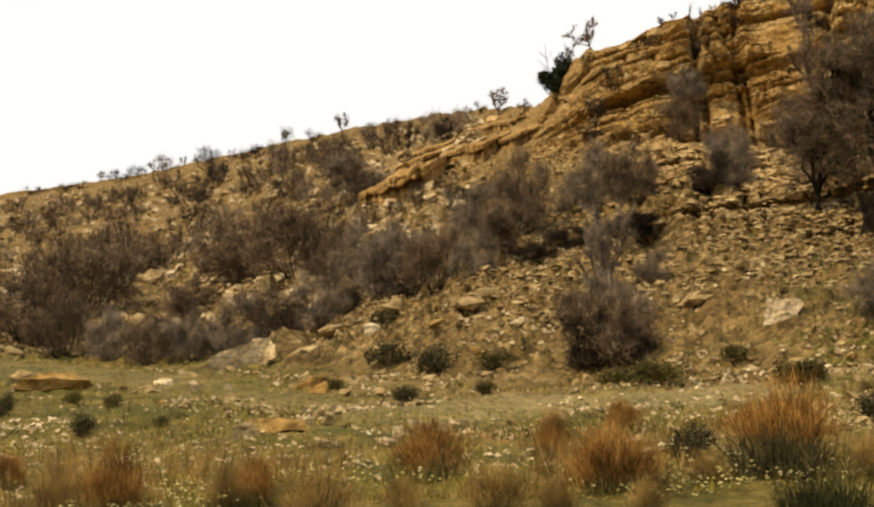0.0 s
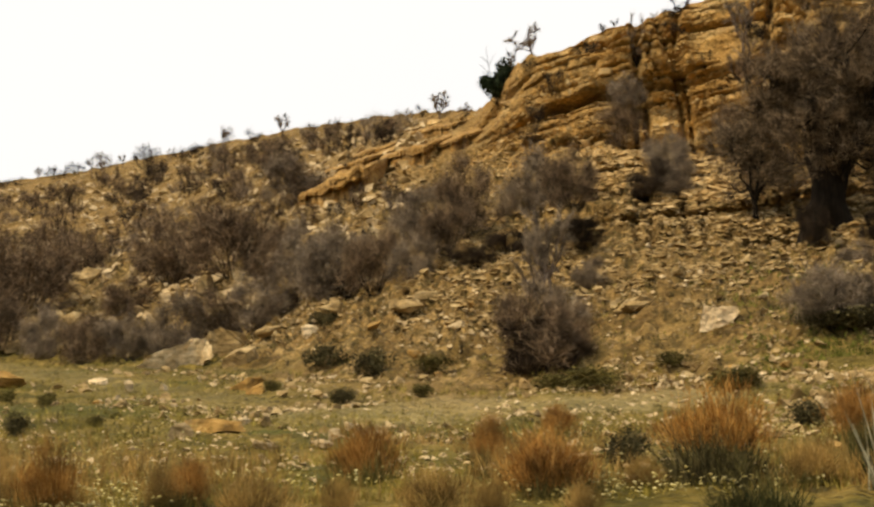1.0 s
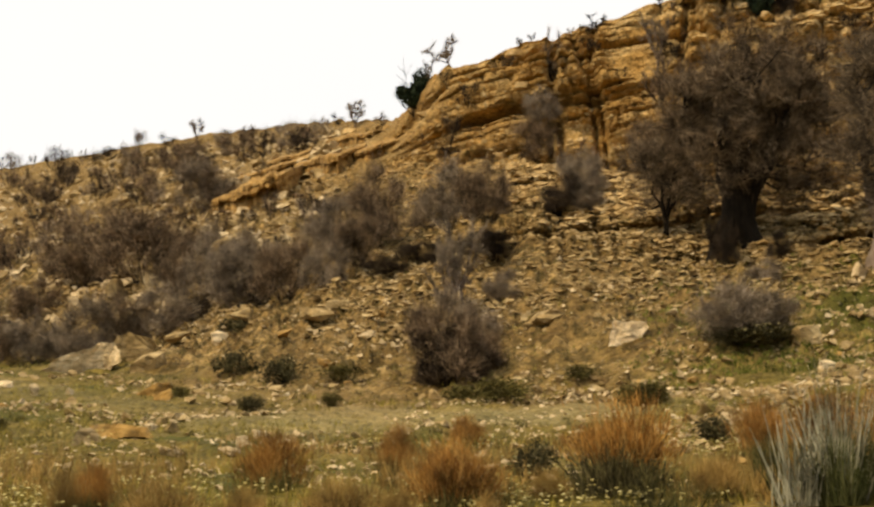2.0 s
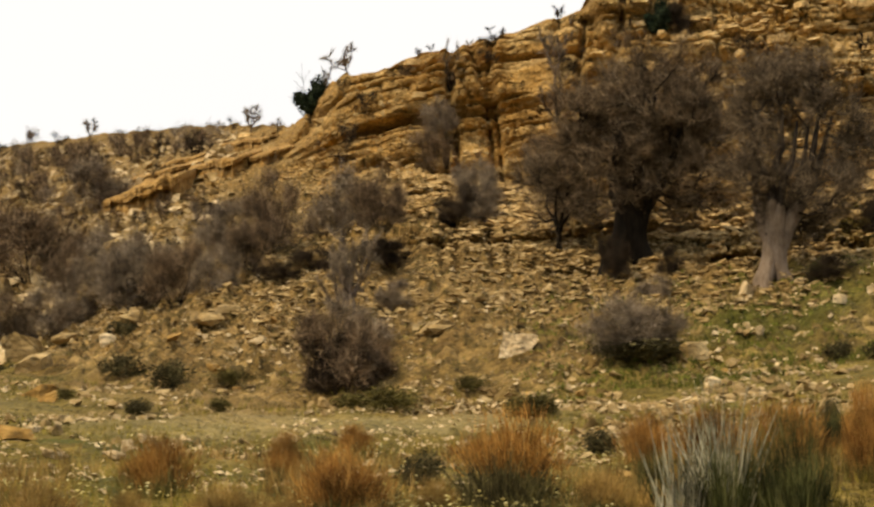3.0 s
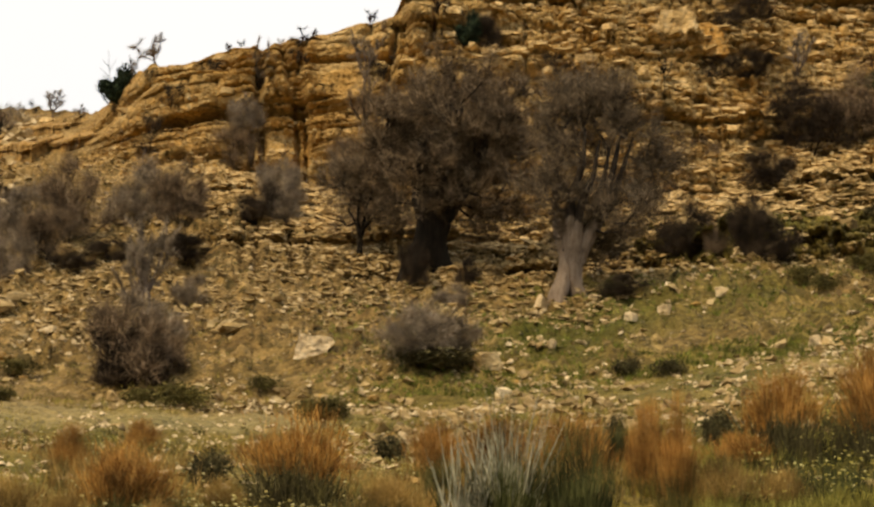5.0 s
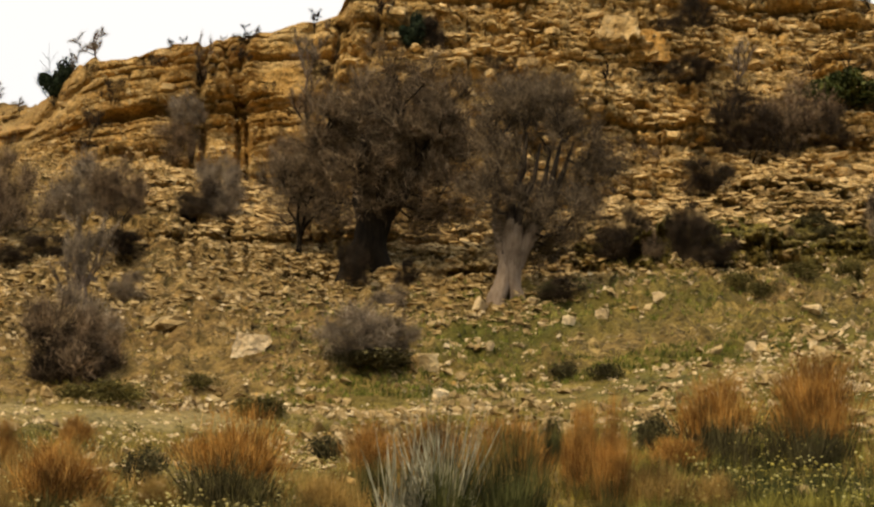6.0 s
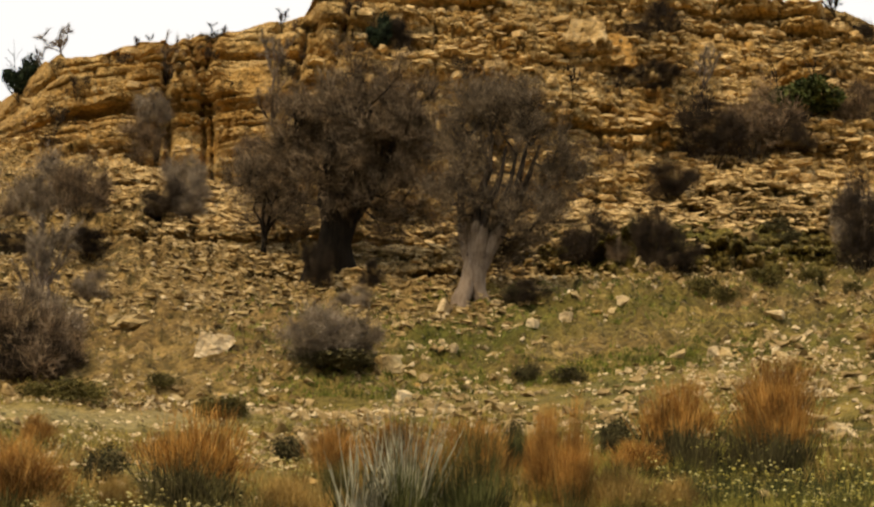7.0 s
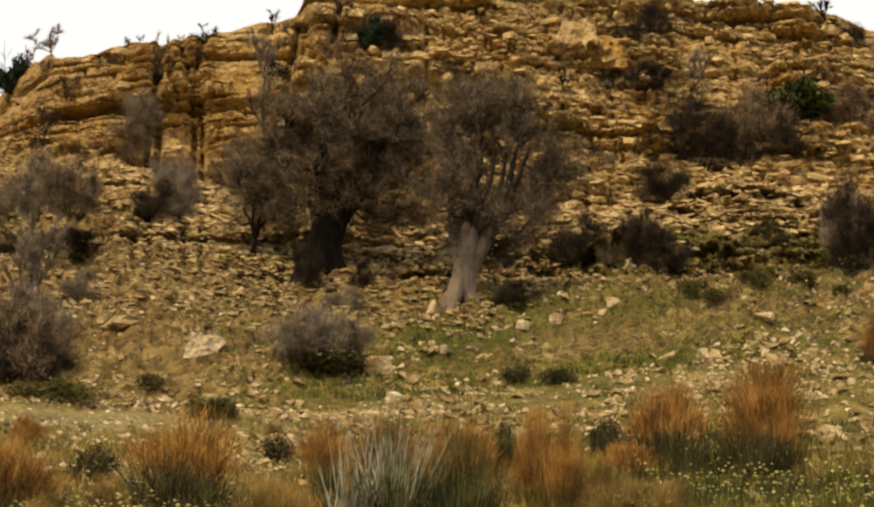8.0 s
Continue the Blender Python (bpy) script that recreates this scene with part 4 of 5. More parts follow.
shrub(0.81, 67.6, 0.65, 0.44, 'far dark')
shrub(0.27, 68.2, 0.29, 0.42, 'tall grey')
shrub(3.45, 66.6, 0.47, 0.96, 'tall dark')
shrub(3.18, 66.6, 0.19, 0.34, 'tall dark')
shrub(3.83, 66.3, 0.40, 0.55, 'tall grey')
shrub(1.17, 66.2, 0.30, 0.60, 'tall dark')
shrub(16.45, 69.0, 2.46, 1.79, 'dark')
shrub(16.85, 69.4, 0.90, 1.57, 'tall dark')
shrub(22.85, 76.8, 1.08, 1.08, 'tall dark')
shrub(23.79, 75.4, 1.48, 1.23, 'dark')
shrub(18.76, 62.5, 2.66, 2.46, 'dark')
shrub(20.27, 63.6, 2.50, 2.29, 'brown')
shrub(21.20, 64.1, 2.10, 1.68, 'dark')
shrub(17.36, 58.5, 2.12, 1.15, 'dark')
shrub(14.46, 48.0, 1.58, 1.42, 'dark')
shrub(16.65, 47.9, 1.10, 1.50, 'dark')
shrub(17.51, 46.0, 1.21, 1.14, 'dark')
shrub(15.51, 47.6, 0.63, 0.78, 'brown')
shrub(23.89, 47.2, 1.71, 2.49, 'dark')
shrub(23.44, 51.9, 1.19, 1.54, 'grey')
shrub(18.33, 67.1, 1.10, 1.98, 'tall grey')
shrub(13.82, 63.7, 0.54, 1.25, 'tall dark')
shrub(-0.21, 52.8, 1.73, 1.04, 'dark')
shrub(0.42, 55.5, 1.44, 1.44, 'grey')
shrub(3.67, 52.1, 1.52, 1.52, 'brown')
shrub(2.83, 60.2, 1.55, 1.36, 'brown')
shrub(3.19, 61.8, 1.00, 2.40, 'tall brown')
shrub(16.69, 66.2, 1.72, 1.07, 'dark')
shrub(23.70, 67.7, 1.99, 1.55, 'brown')
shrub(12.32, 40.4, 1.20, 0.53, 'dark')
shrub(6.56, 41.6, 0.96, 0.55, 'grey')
# dark shrub added for the shadowed hollow left of the gnarled trunk
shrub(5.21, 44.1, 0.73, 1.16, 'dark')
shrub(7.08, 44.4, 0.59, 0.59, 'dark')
shrub(5.80, 33.6, 1.75, 1.02, 'grey', 'rounded grey leafless shrub with green grass at its foot')
shrub(5.14, 33.2, 0.99, 0.66, 'grey')
shrub(6.55, 33.9, 1.01, 0.7, 'grey')

# ---- evergreen bushes ----
bush(-5.23, 75.7, 1.97, 2.21, 'dark', 'dark evergreen bush hanging at the cliff edge')
bush(21.75, 67.3, 3.07, 1.86, 'green', 'rounded green bush among rocks high on the slope')
bush(6.92, 63.9, 1.23, 1.75, 'dark', 'dark evergreen bush growing out of the cliff')

# ---- cushion plants ----
cushion(-11.60, 39.7, 0.84, 0.50, 0)
cushion(-10.04, 37.4, 0.86, 0.49, 0)
cushion(-10.99, 30.6, 0.52, 0.26, 0)
cushion(-8.29, 30.3, 0.34, 0.22, 1)
cushion(-2.48, 31.2, 0.93, 0.41, 1)
cushion(-3.69, 32.3, 0.75, 0.32, 1)
cushion(2.21, 29.5, 0.78, 0.33, 1)
cushion(-22.24, 32.6, 0.32, 0.22, 1)
cushion(-20.88, 31.7, 0.31, 0.21, 1)
cushion(-24.30, 31.3, 0.25, 0.31, 0)
cushion(-11.65, 45.6, 0.75, 0.36, 0)
cushion(-7.90, 36.8, 0.73, 0.29, 1)
cushion(-13.43, 33.5, 0.33, 0.18, 1)
cushion(18.53, 41.3, 0.68, 0.46, 1)
cushion(19.17, 39.5, 0.57, 0.34, 1)
cushion(20.60, 43.1, 0.80, 0.40, 1)
cushion(22.08, 44.9, 0.80, 0.41, 1)
cushion(23.39, 40.7, 0.46, 0.24, 1)
cushion(14.02, 31.4, 0.52, 0.27, 0)
cushion(12.60, 32.1, 0.53, 0.28, 0)
cushion(12.03, 40.6, 0.67, 0.40, 0)
cushion(21.42, 51.6, 0.68, 0.41, 0)
cushion(0.16, 33.4, 0.55, 0.26, 1)
cushion(2.26, 29.6, 0.78, 0.35, 1)
cushion(6.11, 33.3, 1.65, 0.37, 0)
cushion(5.16, 33.1, 0.87, 0.33, 0)
cushion(20.95, 52.9, 0.69, 0.42, 0)
cushion(-1.45, 19.3, 0.50, 0.35, 0)
cushion(-21.82, 26.1, 0.40, 0.30, 0)
cushion(-24.52, 30.3, 0.26, 0.30, 0)
cushion(-20.96, 30.9, 0.25, 0.19, 1)
cushion(-19.36, 26.4, 0.22, 0.18, 1)
cushion(4.52, 22.7, 0.49, 0.36, 0)
cushion(15.36, 21.5, 0.21, 0.39, 0)
cushion(12.20, 22.4, 0.23, 0.41, 0)
cushion(15.67, 22.5, 0.53, 0.36, 0)

# ---- grass tussocks ----
tussock(-10.32, 18.4, 0.76, 0.65, 'rust')
tussock(-6.12, 19.7, 0.50, 0.61, 'rust')
tussock(-4.14, 16.9, 0.99, 0.66, 'rust')
tussock(-3.72, 23.7, 0.47, 0.44, 'rust')
tussock(1.57, 17.4, 1.17, 0.94, 'capped')
tussock(-22.62, 17.1, 0.57, 0.62, 'straw')
tussock(-20.86, 16.5, 0.63, 0.69, 'rust')
tussock(-24.44, 19.5, 0.49, 0.44, 'rust')
tussock(-17.19, 16.5, 0.36, 0.46, 'straw')
tussock(-16.25, 16.6, 0.52, 0.47, 'rust')
tussock(-14.17, 15.9, 0.74, 0.46, 'straw')
tussock(-8.06, 15.8, 0.63, 0.46, 'straw')
tussock(-11.25, 16.1, 0.37, 0.35, 'straw')
tussock(-6.09, 15.6, 0.41, 0.34, 'straw')
tussock(2.60, 15.0, 0.84, 0.50, 'green')
tussock(6.07, 20.2, 0.67, 0.71, 'rust')
tussock(6.32, 18.2, 0.47, 0.46, 'green')
tussock(8.38, 16.6, 1.05, 0.90, 'grey')
tussock(10.86, 16.7, 0.89, 0.86, 'green')
tussock(8.31, 20.2, 0.87, 0.72, 'rust')
tussock(10.71, 20.1, 1.00, 0.81, 'rust')
tussock(13.38, 18.5, 0.46, 1.05, 'rust')
tussock(14.31, 17.8, 0.47, 1.12, 'rust')
tussock(12.38, 21.5, 0.39, 0.48, 'green')
tussock(17.73, 20.6, 1.03, 1.07, 'capped')
tussock(16.39, 20.1, 0.90, 0.43, 'rust')
tussock(21.06, 20.4, 1.12, 1.02, 'capped')
tussock(21.06, 22.3, 1.15, 1.11, 'rust')
tussock(15.81, 17.8, 0.71, 0.56, 'straw')
tussock(12.90, 19.4, 0.32, 0.71, 'rust')
tussock(17.75, 17.9, 0.53, 0.45, 'straw')
tussock(-4.68, 17.0, 0.40, 0.62, 'rust')
tussock(4.66, 16.7, 0.50, 0.39, 'straw')
tussock(-0.99, 17.2, 0.46, 0.37, 'straw')
tussock(-3.02, 15.2, 0.35, 0.33, 'straw')
tussock(24.58, 30.5, 0.56, 0.82, 'rust')

# ---- boulders ----
faced_rock(1.9, 35.0, [(-0.42, 0.12), (-0.34, 0.6), (-0.05, 0.64), (0.36, 0.6), (0.4, 0.5), (0.24, 0.26), (-0.1, 0.19)], 0.45, CREAM_STONE, "large pale angular boulder on the grassy slope", 3, 0.0, 0.1)
faced_rock(2.35, 34.7, [(-0.3, 0.0), (-0.2, 0.22), (0.1, 0.3), (0.32, 0.16), (0.4, 0.0)], 0.4, STONE, "low tan rock beside a pale boulder", 5)
faced_rock(-16.7, 45.7, [(-1.05, 0.12), (-0.7, 0.45), (-0.1, 0.66), (0.5, 0.9), (0.9, 0.84), (1.05, 0.35), (0.6, 0.14), (0.0, 0.1), (-0.5, 0.0)], 1.3, PALE_STONE, "long pale limestone boulder at the foot of the shrubs", 8)
faced_rock(-15.0, 47.2, [(-0.8, 0.0), (-0.6, 0.6), (-0.1, 1.0), (0.5, 0.85), (0.9, 0.3), (0.95, 0.0)], 1.2, STONE, "tan mound of rock beside the shrubs", 11)
faced_rock(-22.9, 36.8, [(-0.85, 0.1), (-0.7, 0.34), (-0.2, 0.46), (0.4, 0.44), (0.8, 0.24), (0.9, 0.05), (0.3, 0.12), (-0.3, 0.06)], 0.9, OCHRE_STONE, "flat tan ledge of rock in the grass", 14)
faced_rock(-15.45, 23.7, [(-0.42, 0.12), (-0.4, 0.26), (0.0, 0.3), (0.38, 0.24), (0.46, 0.1), (0.1, 0.1), (-0.2, 0.02)], 0.5, OCHRE_STONE, "flat tan slab lying in the meadow", 17)
faced_rock(-16.5, 23.3, [(-0.2, 0.0), (-0.14, 0.22), (0.04, 0.27), (0.2, 0.14), (0.22, 0.0)], 0.25, PALE_STONE, "small pale boulder lying in the meadow", 20)
boulder(-14.44, 44.0, 1.45, 0.61, 'tan')
boulder(-13.56, 48.4, 0.96, 0.42, 'tan')
boulder(-23.76, 39.9, 0.79, 0.39, 'tan')
boulder(-13.69, 22.4, 0.59, 0.13, 'pale')
boulder(-14.28, 34.9, 0.81, 0.30, 'ochre')
boulder(-14.00, 33.9, 0.67, 0.27, 'ochre')
boulder(-11.32, 23.4, 0.23, 0.22, 'pale')
boulder(-10.80, 24.7, 0.24, 0.23, 'pale')
boulder(-11.80, 22.5, 0.37, 0.19, 'pale')
boulder(-12.14, 43.9, 0.49, 0.38, 'pale')
boulder(-8.76, 45.7, 1.21, 0.45, 'tan')
boulder(-8.17, 46.5, 0.92, 0.55, 'tan')
boulder(-9.13, 45.7, 0.75, 0.30, 'tan')
boulder(-11.33, 46.9, 0.77, 0.37, 'tan')
boulder(-0.80, 36.9, 0.85, 0.32, 'tan')
boulder(-1.27, 37.1, 0.61, 0.27, 'tan')
boulder(-19.21, 38.4, 0.51, 0.23, 'pale')
boulder(-18.29, 35.5, 0.35, 0.33, 'pale')
boulder(-17.09, 35.9, 0.28, 0.21, 'pale')
boulder(-23.47, 144.5, 1.71, 1.90, 'pale')
boulder(-7.06, 41.6, 0.55, 0.27, 'pale')
boulder(-4.71, 33.6, 0.44, 0.24, 'tan')
boulder(-8.45, 38.5, 0.51, 0.23, 'ochre')
boulder(-9.94, 42.8, 0.56, 0.25, 'ochre')
boulder(-22.14, 54.1, 1.07, 0.39, 'tan')
boulder(-24.12, 56.1, 0.74, 0.41, 'tan')
boulder(-6.45, 44.3, 0.58, 0.29, 'ochre')
boulder(-20.10, 72.5, 0.96, 0.72, 'tan')
boulder(-15.60, 65.3, 1.08, 0.86, 'tan')
boulder(-19.53, 78.9, 1.30, 0.78, 'tan')
boulder(9.64, 41.1, 0.81, 0.41, 'pale')
boulder(13.85, 37.7, 0.42, 0.32, 'pale')
boulder(7.82, 33.4, 0.77, 0.40, 'tan')
boulder(10.09, 34.9, 0.35, 0.23, 'pale')
boulder(18.88, 32.2, 0.42, 0.36, 'pale')
boulder(19.34, 32.3, 0.43, 0.26, 'tan')
boulder(20.89, 35.7, 0.52, 0.24, 'pale')
boulder(8.45, 31.1, 0.41, 0.25, 'pale')
boulder(9.95, 47.1, 0.46, 0.37, 'pale')
boulder(11.55, 40.5, 0.45, 0.32, 'pale')
boulder(9.08, 33.0, 0.37, 0.22, 'tan')
boulder(15.75, 39.1, 0.39, 0.26, 'pale')
boulder(16.28, 47.6, 0.41, 0.28, 'pale')
boulder(17.67, 31.9, 0.42, 0.21, 'tan')
boulder(12.72, 36.8, 0.36, 0.32, 'pale')
boulder(20.03, 51.7, 0.68, 0.44, 'tan')
boulder(-0.93, 37.0, 0.98, 0.32, 'tan')
boulder(3.37, 36.9, 0.44, 0.19, 'pale')
boulder(19.17, 69.7, 0.68, 0.50, 'ochre')
boulder(19.93, 70.8, 0.79, 0.51, 'ochre')
boulder(14.49, 68.1, 1.34, 0.76, 'ochre')
boulder(17.45, 67.6, 1.11, 0.49, 'ochre')
boulder(17.30, 64.9, 0.73, 0.43, 'ochre')
boulder(22.04, 65.6, 0.76, 0.46, 'tan')
boulder(23.15, 65.8, 0.85, 0.51, 'tan')


# ---- small shrubs dotted over the upper hillside ----
rng = random.Random(41)
for k in range(230):
    b = rng.uniform(-25.5, -8.0)
    rs, zs = breaks(np.array([b]))
    f = rng.random()
    r = float(rs[4, 0] + (rs[6, 0] - rs[4, 0]) * (0.1 + 0.68 * f))
    if -12.6 < b < -6 and 0.3 < (r - rs[4, 0]) / (rs[6, 0] - rs[4, 0]) < 0.62:
        continue
    s = rng.uniform(0.7, 1.0) * (0.85 + 0.7 * f)
    shrub(b, r, s * rng.uniform(1.0, 1.5), s, rng.choice(("far brown", "far brown", "far grey", "far dark")))
for k in range(26):
    b = rng.uniform(-5, 25)
    rs, zs = breaks(np.array([b]))
    r = float(rs[5, 0] + (rs[6, 0] - rs[5, 0]) * rng.uniform(-0.2, 0.9))
    s = rng.uniform(0.5, 1.0)
    shrub(b, r, s * 1.3, s, rng.choice(("far brown", "far dark", "far dark")))

# ---- loose stones ----
PEBBLE = [stone_mesh("stone", 700 + k, 11, mat) for k, mat in enumerate((STONE, PALE_STONE, STONE, STONE, OCHRE_STONE, PALE_STONE))]
CHIP = [stone_mesh("chip", 720 + k, 9, STONE) for k in range(6)]


def stone_spots(count, seed, bands):
    """Bearings and distances for loose stones, thickest in streaks on the bank below the trees."""
    g = np.random.default_rng(seed)
    n = count * 5
    b = g.uniform(-26, 26, n)
    pick = g.integers(0, len(bands), n)
    low, high = np.array(bands).T
    v = g.uniform(low[pick], high[pick])
    r = distance_at(b, v)
    x, y = r * np.sin(np.radians(b)), r * np.cos(np.radians(b))
    keep = vnoise(x * 0.25, y * 0.25, 131) * 0.55 + vnoise(x * 0.9, y * 0.9, 132) * 0.45 + g.uniform(-0.2, 0.2, n) > 0.48 + 0.27 * step(3.6, 3.0, v) * step(5.0, -3.0, b) + 0.2 * step(9.0, 14.0, b) * (v < 4.4) - 0.02 + 0.3 * track(b, r) * (v < 3.5)
    b, r, v = b[keep][:count], r[keep][:count], v[keep][:count]
    return on_slopes(b, r), v


BANK = [(2.1, 3.0), (2.75, 3.3), (2.8, 4.2), (3.0, 4.2), (3.2, 4.3), (3.9, 5.0)]
rng = random.Random(52)
places, passed = stone_spots(295, 53, BANK)
for k, (p, v) in enumerate(zip(places, passed)):
    s = rng.uniform(0.1, 0.28) * (1.0 + 0.25 * (v > 3.6))
    ob = new("stone", PEBBLE[k % 6])
    flat = rng.uniform(0.45, 0.8)
    ob.matrix_world = Matrix.Translation(Vector(p) + Vector((0, 0, 0.12 * s))) @ pose(0, 0, 0, rng.uniform(-15, 15), rng.uniform(-15, 15), rng.uniform(0, 360)) @ Matrix.Diagonal((s * 1.2, s, s * flat, 1))
    tagged(ob, "loose angular limestone lump on the stony ground", "stone", "loose stones")


def scattered(name, places, low, high, material, label, seed, forms=CHIP, bedded=False):
    """Many small stones joined in one mesh; bedded ones lie flat, long side along the slope."""
    rng = random.Random(seed)
    shapes = []
    for me in forms:
        co = np.empty(len(me.vertices) * 3, np.float32)
        me.vertices.foreach_get("co", co)
        shapes.append((co.reshape(-1, 3), np.array([tuple(p.vertices) for p in me.polygons])))
    verts, faces, n = [], [], 0
    for k, p in enumerate(places):
        s = low + (high - low) * rng.random() ** 2
        co, fa = shapes[k % len(shapes)]
        tilt, spin, shape = 25, rng.uniform(0, 360), (s * 1.15, s, s * rng.uniform(0.6, 1.0))
        if bedded:
            tilt, spin, shape = 9, rng.uniform(-35, 35) - math.degrees(math.atan2(p[0], p[1])), (s * rng.uniform(1.2, 2.1), s * 0.9, s * rng.uniform(0.38, 0.62))
        turn = np.array(pose(0, 0, 0, rng.uniform(-tilt, tilt), rng.uniform(-tilt, tilt), spin).to_3x3())
        verts.append((co * np.array(shape)) @ turn.T + p + np.array([0, 0, 0.1 * s]))
        faces.append(fa + n)
        n += len(co)
    me = mesh_of(name, np.concatenate(verts), np.concatenate(faces), material)
    return tagged(new(name, me), label, "stones", kind="stuff")


LOWER = [(2.3, 3.0), (2.8, 3.6), (3.0, 4.3), (3.0, 4.3), (3.4, 4.5)]
scattered("scattered_stones", stone_spots(8500, 61, LOWER + [(3.9, 5.0)])[0], 0.08, 0.29, STONE, "small tan stones scattered over the slope", 61)
scattered("pale_stones", stone_spots(8500, 62, LOWER)[0], 0.06, 0.18, PALE_STONE, "small pale stones scattered over the grass", 62)
scattered("rubble", stone_spots(8000, 63, [(4.05, 4.9), (4.05, 5.1), (4.05, 5.3)])[0], 0.1, 0.34, BED_STONE, "ochre rubble lying on the ledges of the hillside", 63, CHIP, True)
g = np.random.default_rng(67)
near_b = g.uniform(-26, 26, 9000)
near_r = 31.5 - 13.5 * g.random(9000) ** 1.2
near_x, near_y = near_r * np.sin(np.radians(near_b)), near_r * np.cos(np.radians(near_b))
kept = vnoise(near_x * 0.5, near_y * 0.5, 141) * 0.6 + vnoise(near_x * 1.9, near_y * 1.9, 142) * 0.4 + g.uniform(-0.15, 0.15, 9000) > 0.535 + 0.08 * (near_r < 21.5)
scattered("meadow_pebbles", on_slopes(near_b[kept], near_r[kept]), 0.035, 0.12, PALE_STONE, "small pale stones strewn through the short grass", 67)
g = np.random.default_rng(68)
crag_b = g.uniform(-3, 26, 5200)
crag_v = 4.35 + 1.6 * g.random(5200) * step(1.0, 9.0, crag_b) + 0.5 * g.random(5200) * (crag_b < 5)
crag_r = distance_at(crag_b, crag_v)
scattered("crag_blocks", on_slopes(crag_b, crag_r), 0.14, 0.5, BED_STONE, "flat broken tan blocks lying on the ledges of the crag", 68, CHIP, True)
g = np.random.default_rng(66)
bank_b = g.uniform(-9, 13, 7000)
bank_r = distance_at(bank_b, 3.45 + 0.75 * g.random(7000))
scattered("bank_stones", on_slopes(bank_b, bank_r), 0.06, 0.27, STONE, "flat tan stones strewn over the bank below the trees", 66, CHIP, True)
g = np.random.default_rng(65)
left_b = g.uniform(-26, -8, 4600)
left_r = distance_at(left_b, 4.05 + 1.8 * g.random(4600))
scattered("hillside_rocks", on_slopes(left_b[:2000], left_r[:2000]), 0.22, 0.85, STONE, "weathered tan rocks between the hillside shrubs", 65)
scattered("pale_hillside_rocks", on_slopes(left_b[2000:], left_r[2000:]), 0.2, 0.75, PALE_STONE, "pale weathered rocks between the hillside shrubs", 69)
scattered("grey_rubble", stone_spots(2600, 64, [(4.05, 5.9)])[0], 0.1, 0.3, STONE, "tan rubble among the shrubs of the hillside", 64)


# ---- bedded slabs that jut from the cliff ----
cliff = tagged(new("cliff"), "bedded ochre limestone cliff with jutting slabs", "cliff", kind="structure")


def ledge(first, last, low, high, bulk, seed, material=None):
    """A broken, undercut ledge along the hillside: bearings, and how high its lip stands at both ends in degrees above the eye."""
    count = max(30, int((last - first) * 34))
    bs = np.linspace(first, last, count)
    f = (bs - first) / (last - first)
    lip = low + (high - low) * (f + 0.22 * f * (1 - f)) + 0.07 * fbm(bs * 1.7, bs * 0, seed + 2, 3)
    # blocks of uneven length, some fallen away
    block = np.floor(bs * 2.4 + 0.9 * fbm(bs * 1.1, bs * 0, seed + 4, 2))
    proud = lattice(block, block * 0, seed + 6)
    size = bulk * np.sin(np.pi * f) ** 0.5 * (0.6 + 0.5 * vnoise(bs * 1.1, bs * 0, seed) + 0.12 * proud) + 0.03
    wob = (0.5 * fbm(bs * 2.0, bs * 0, seed + 3, 3) - 0.1 * (proud - 0.5)) * (0.25 + size)
    reach = np.arange(40, 130, 0.25)
    rows = []
    for b, el, a, w in zip(bs, lip, size, wob):
        z, v = profile(np.full_like(reach, b), reach)
        r0 = reach[np.argmax(np.degrees(np.arctan2(z + 1.5 * a - EYE, reach)) > el)]
        z0, z1 = np.interp([r0, r0 + 10], reach, z)
        rise, side = (z1 - z0) / 10, np.array([math.sin(radians(b)), math.cos(radians(b))])
        section = []
        for d, h in ((0.1, -0.8), (0.05, 0.1), (0.3, 0.5), (0.6, 0.85), (0.75, 0.98), (-0.3, 1.04), (-0.55, 1.15), (-0.5, 1.33), (-0.62, 1.36), (-0.58, 1.55), (-0.1, 1.62), (1.1, 1.45), (2.0, 1.1), (3.0, 0.5), (4.2, -0.8)):
            d = d * (a if d < 1 else 1) + w
            d += (0.34 if h > 1 else 0.1) * a * float(fbm(np.array([b * 2.0 + h * 3]), np.array([h * 4.0 + seed]), seed + 5)[0])
            h += 0.22 * float(fbm(np.array([b * 3.0]), np.array([h * 2.0]), seed + 9)[0])
            section.append((*(side * (r0 + d)), z0 + rise * d + h * a))
        rows.append(section)
    verts = np.array(rows).reshape(-1, 3)
    n = len(rows[0])
    k = np.arange(len(bs) - 1)[:, None] * n + np.arange(n - 1)[None]
    faces = np.stack([k, k + n, k + n + 1, k + 1], -1).reshape(-1, 4)
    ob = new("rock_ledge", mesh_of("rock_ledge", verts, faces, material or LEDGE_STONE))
    ob.parent = cliff
    return ob


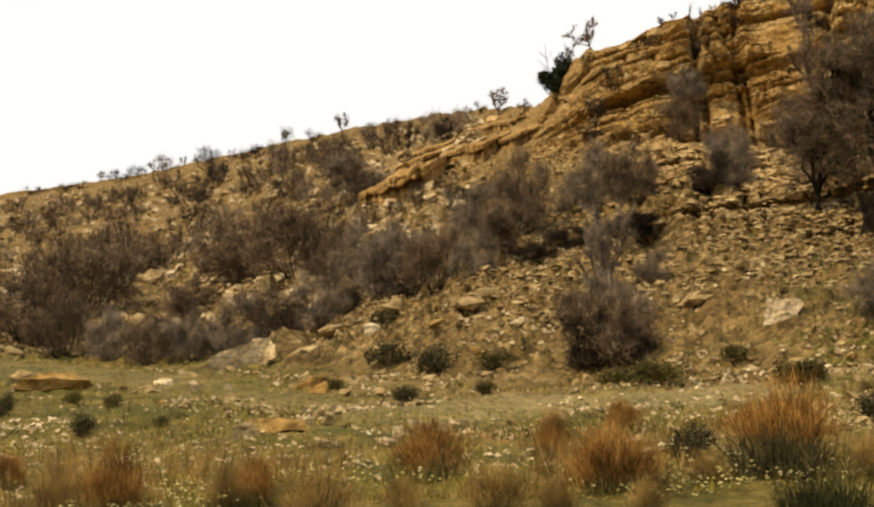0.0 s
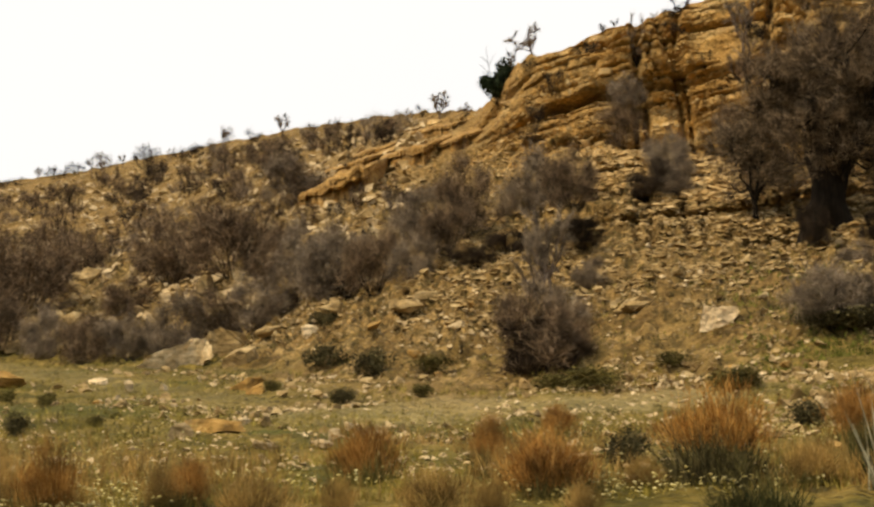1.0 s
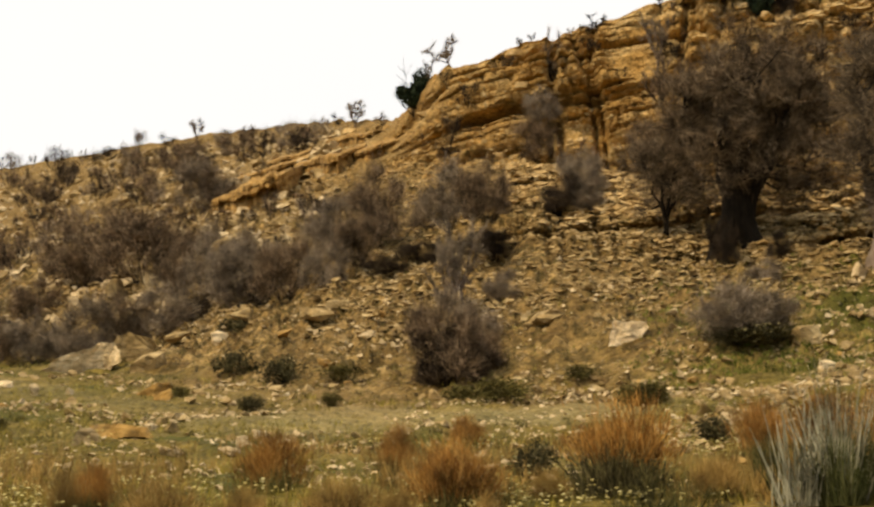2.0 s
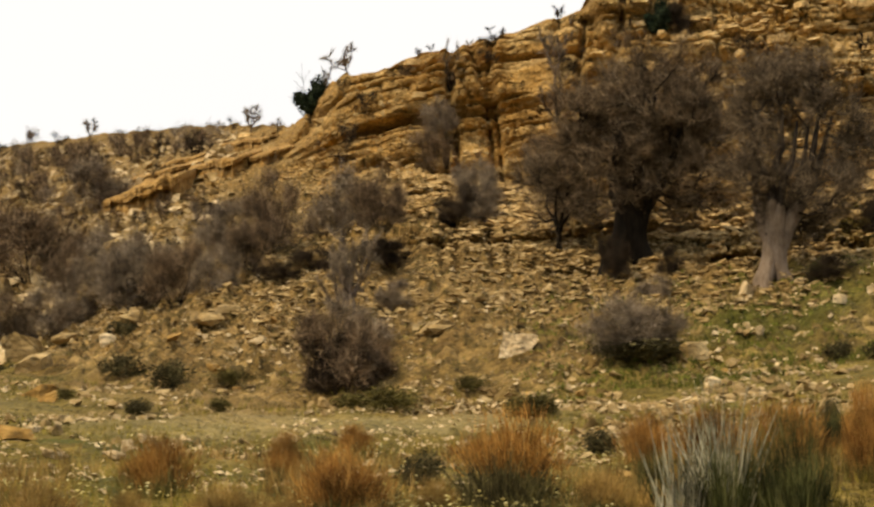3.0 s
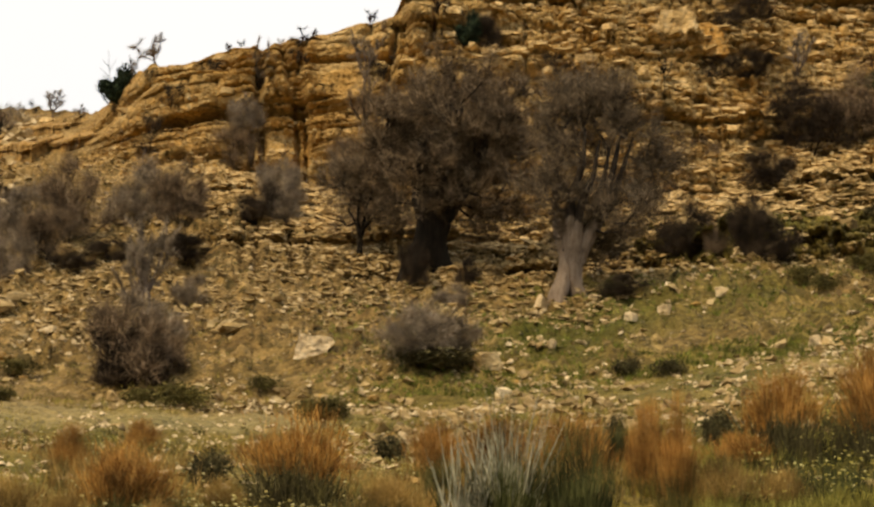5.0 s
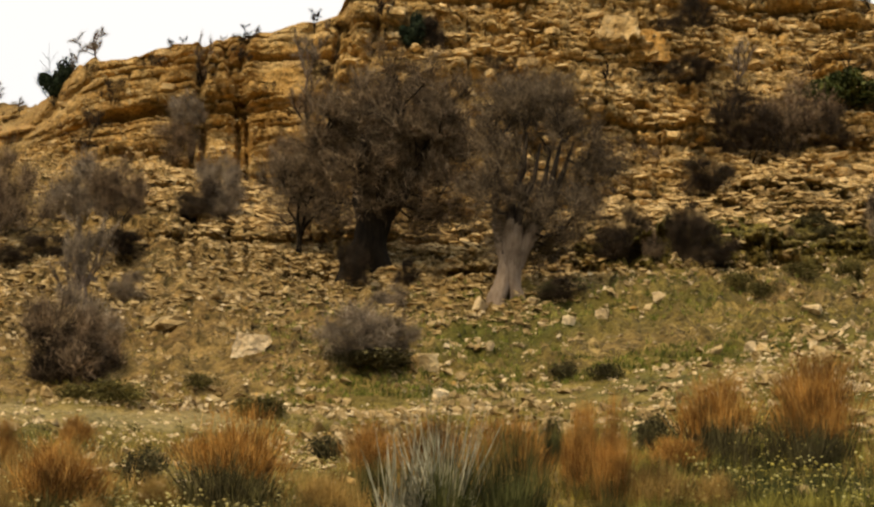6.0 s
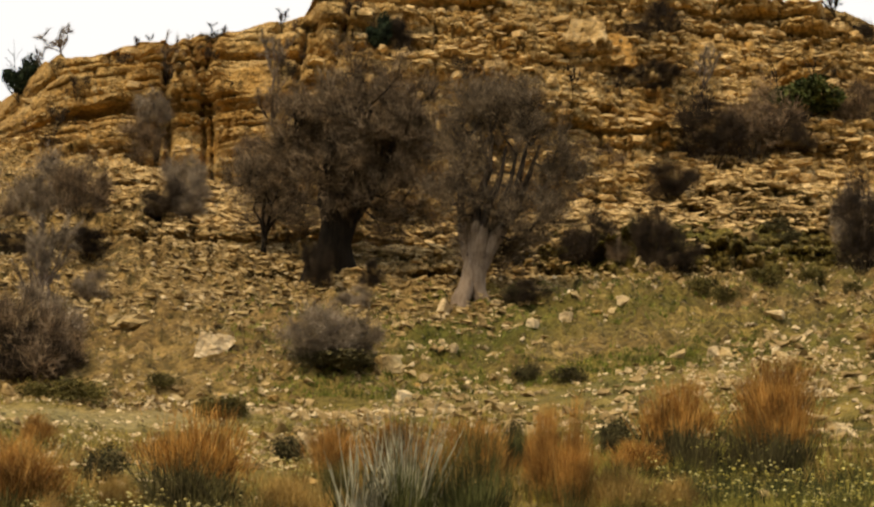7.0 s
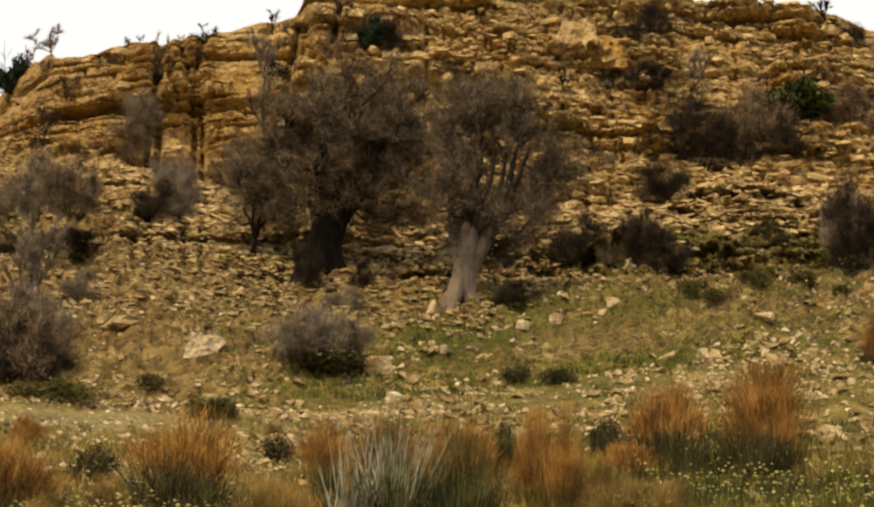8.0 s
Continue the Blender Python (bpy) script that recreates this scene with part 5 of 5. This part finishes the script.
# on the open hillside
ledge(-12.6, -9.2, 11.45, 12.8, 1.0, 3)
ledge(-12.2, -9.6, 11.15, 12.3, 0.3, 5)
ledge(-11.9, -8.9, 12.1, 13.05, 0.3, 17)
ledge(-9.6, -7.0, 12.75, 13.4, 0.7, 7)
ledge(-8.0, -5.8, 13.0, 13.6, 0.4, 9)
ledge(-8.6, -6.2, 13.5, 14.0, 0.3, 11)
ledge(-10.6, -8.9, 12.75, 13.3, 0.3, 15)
# smooth faces where blocks have broken out of the cliff
faced_rock(14.05, 66.15, [(-0.95, 0.3), (-0.8, 0.9), (-0.3, 1.5), (0.4, 1.75), (0.9, 1.5), (0.95, 0.8), (0.5, 0.2), (-0.3, 0.1)], 0.9, BED_STONE, "", 31, 0.2, 0.5, -0.1, cliff, 0.35)
faced_rock(15.3, 66.45, [(-0.8, 0.2), (-0.75, 1.0), (-0.2, 1.5), (0.5, 1.45), (0.85, 0.9), (0.8, 0.2), (0.0, 0.1)], 0.8, ORANGE_STONE, "", 34, 0.2, 0.4, 0.0, cliff, 0.25)
SLAB = [stone_mesh("rock_slab", 800 + k, 16, BED_STONE, 0, k % 3 == 0) for k in range(6)]
g = np.random.default_rng(81)
bearings = np.concatenate([g.uniform(-8, 6, 30), g.uniform(6, 25.5, 270)])
levels = g.uniform(4.85, 5.95, 300)
for k, (b, p) in enumerate(zip(bearings, on_slopes(bearings, distance_at(bearings, levels)))):
    ob = new("rock_slab", SLAB[k % 6])
    ob.parent = cliff
    w = g.uniform(0.3, 0.95)
    ob.matrix_world = Matrix.Translation(Vector(p)) @ pose(0, 0, 0, g.uniform(-14, 14), g.uniform(-14, 6), -b + g.uniform(-40, 40)) @ Matrix.Diagonal((w, g.uniform(0.4, 0.8), g.uniform(0.16, 0.36), 1))


# ---- turf and flowers ----
def turf(name, places, low, high, material, label, seed, rad=0.006):
    rng = random.Random(seed)
    out = Twigs()
    for p in places:
        for _ in range(4):
            d = (Vector((0, 0, 1)) + rand_dir(rng) * 0.45).normalized()
            h = rng.uniform(low, high)
            q = Vector(p) + Vector((rng.gauss(0, 0.05), rng.gauss(0, 0.05), -0.02))
            out.add(q, q + d * h, rad, rad * 0.3)
    return tagged(new(name, out.mesh(name, material, 3, True)), label, "grass", kind="stuff")


def meadow_spots(count, seed, side, depth, patch, least):
    g = np.random.default_rng(seed)
    b = g.uniform(*side, count * 5)
    r = depth[0] + (depth[1] - depth[0]) * g.random(count * 5) ** 1.3
    x, y = r * np.sin(np.radians(b)), r * np.cos(np.radians(b))
    keep = vnoise(x * patch, y * patch, seed) + g.uniform(-0.2, 0.2, count * 5) > least + 0.35 * track(b, r)
    return on_slopes(b[keep][:count], r[keep][:count])


turf("meadow_grass", meadow_spots(6000, 71, (-26, 26), (16.5, 40), 0.5, 0.45), 0.06, 0.2, TURF_BLADE, "short olive-yellow grass of the meadow", 71)
turf("dry_meadow_grass", meadow_spots(1600, 74, (-26, 26), (16.5, 23), 0.6, 0.6), 0.12, 0.45, STRAW_BLADE, "tall straw-coloured meadow grass", 74)
turf("dark_tufts", meadow_spots(2600, 75, (-26, 26), (23, 50), 0.9, 0.55), 0.05, 0.15, OLIVE_BLADE, "small dark olive tufts between the stones", 75, 0.012)
turf("green_turf", meadow_spots(3000, 76, (2, 21), (31.5, 45), 0.35, 0.5), 0.07, 0.17, LUSH_BLADE, "fresh green grass on the stony bank", 76, 0.014)
turf("weed_grass", meadow_spots(2600, 79, (15, 26), (16, 22), 0.5, 0.4), 0.1, 0.3, WEED_BLADE, "yellow-green weeds of the flowering meadow", 79, 0.007)
turf("flower_stems", meadow_spots(900, 72, (16, 26), (17, 24), 0.8, 0.5), 0.15, 0.4, GREEN_BLADE, "green stems of the flowering weeds", 72)
pale_blooms = meadow_spots(1500, 77, (-26, 6), (16, 25), 0.7, 0.5)
blooms = meadow_spots(700, 72, (16, 26), (17, 24), 0.8, 0.5)


def flowers(name, places, seed, low, high, material, label):
    """Many small flower heads on their stems' ends."""
    rng = random.Random(seed)
    verts, faces = [], []
    for place in places:
        p = Vector(place) + Vector((0, 0, rng.uniform(low, high)))
        s, n = rng.uniform(0.013, 0.027), len(verts)
        for d in ((1, 0, 0.2), (0, 1, 0.2), (-1, 0, 0.2), (0, -1, 0.2), (0, 0, 0.7), (0, 0, -0.5)):
            verts.append(tuple(p + Vector(d) * s))
        faces += [(n + i, n + (i + 1) % 4, n + 4) for i in range(4)] + [(n + (i + 1) % 4, n + i, n + 5) for i in range(4)]
    return tagged(new(name, mesh_of(name, np.array(verts), faces, material)), label, "flowers", kind="stuff")


flowers("yellow_flowers", blooms, 73, 0.1, 0.34, PETAL, "small yellow flowers among the meadow weeds")
flowers("pale_flowers", pale_blooms, 78, 0.05, 0.18, PALE_PETAL, "tiny pale flowers dotted over the meadow")
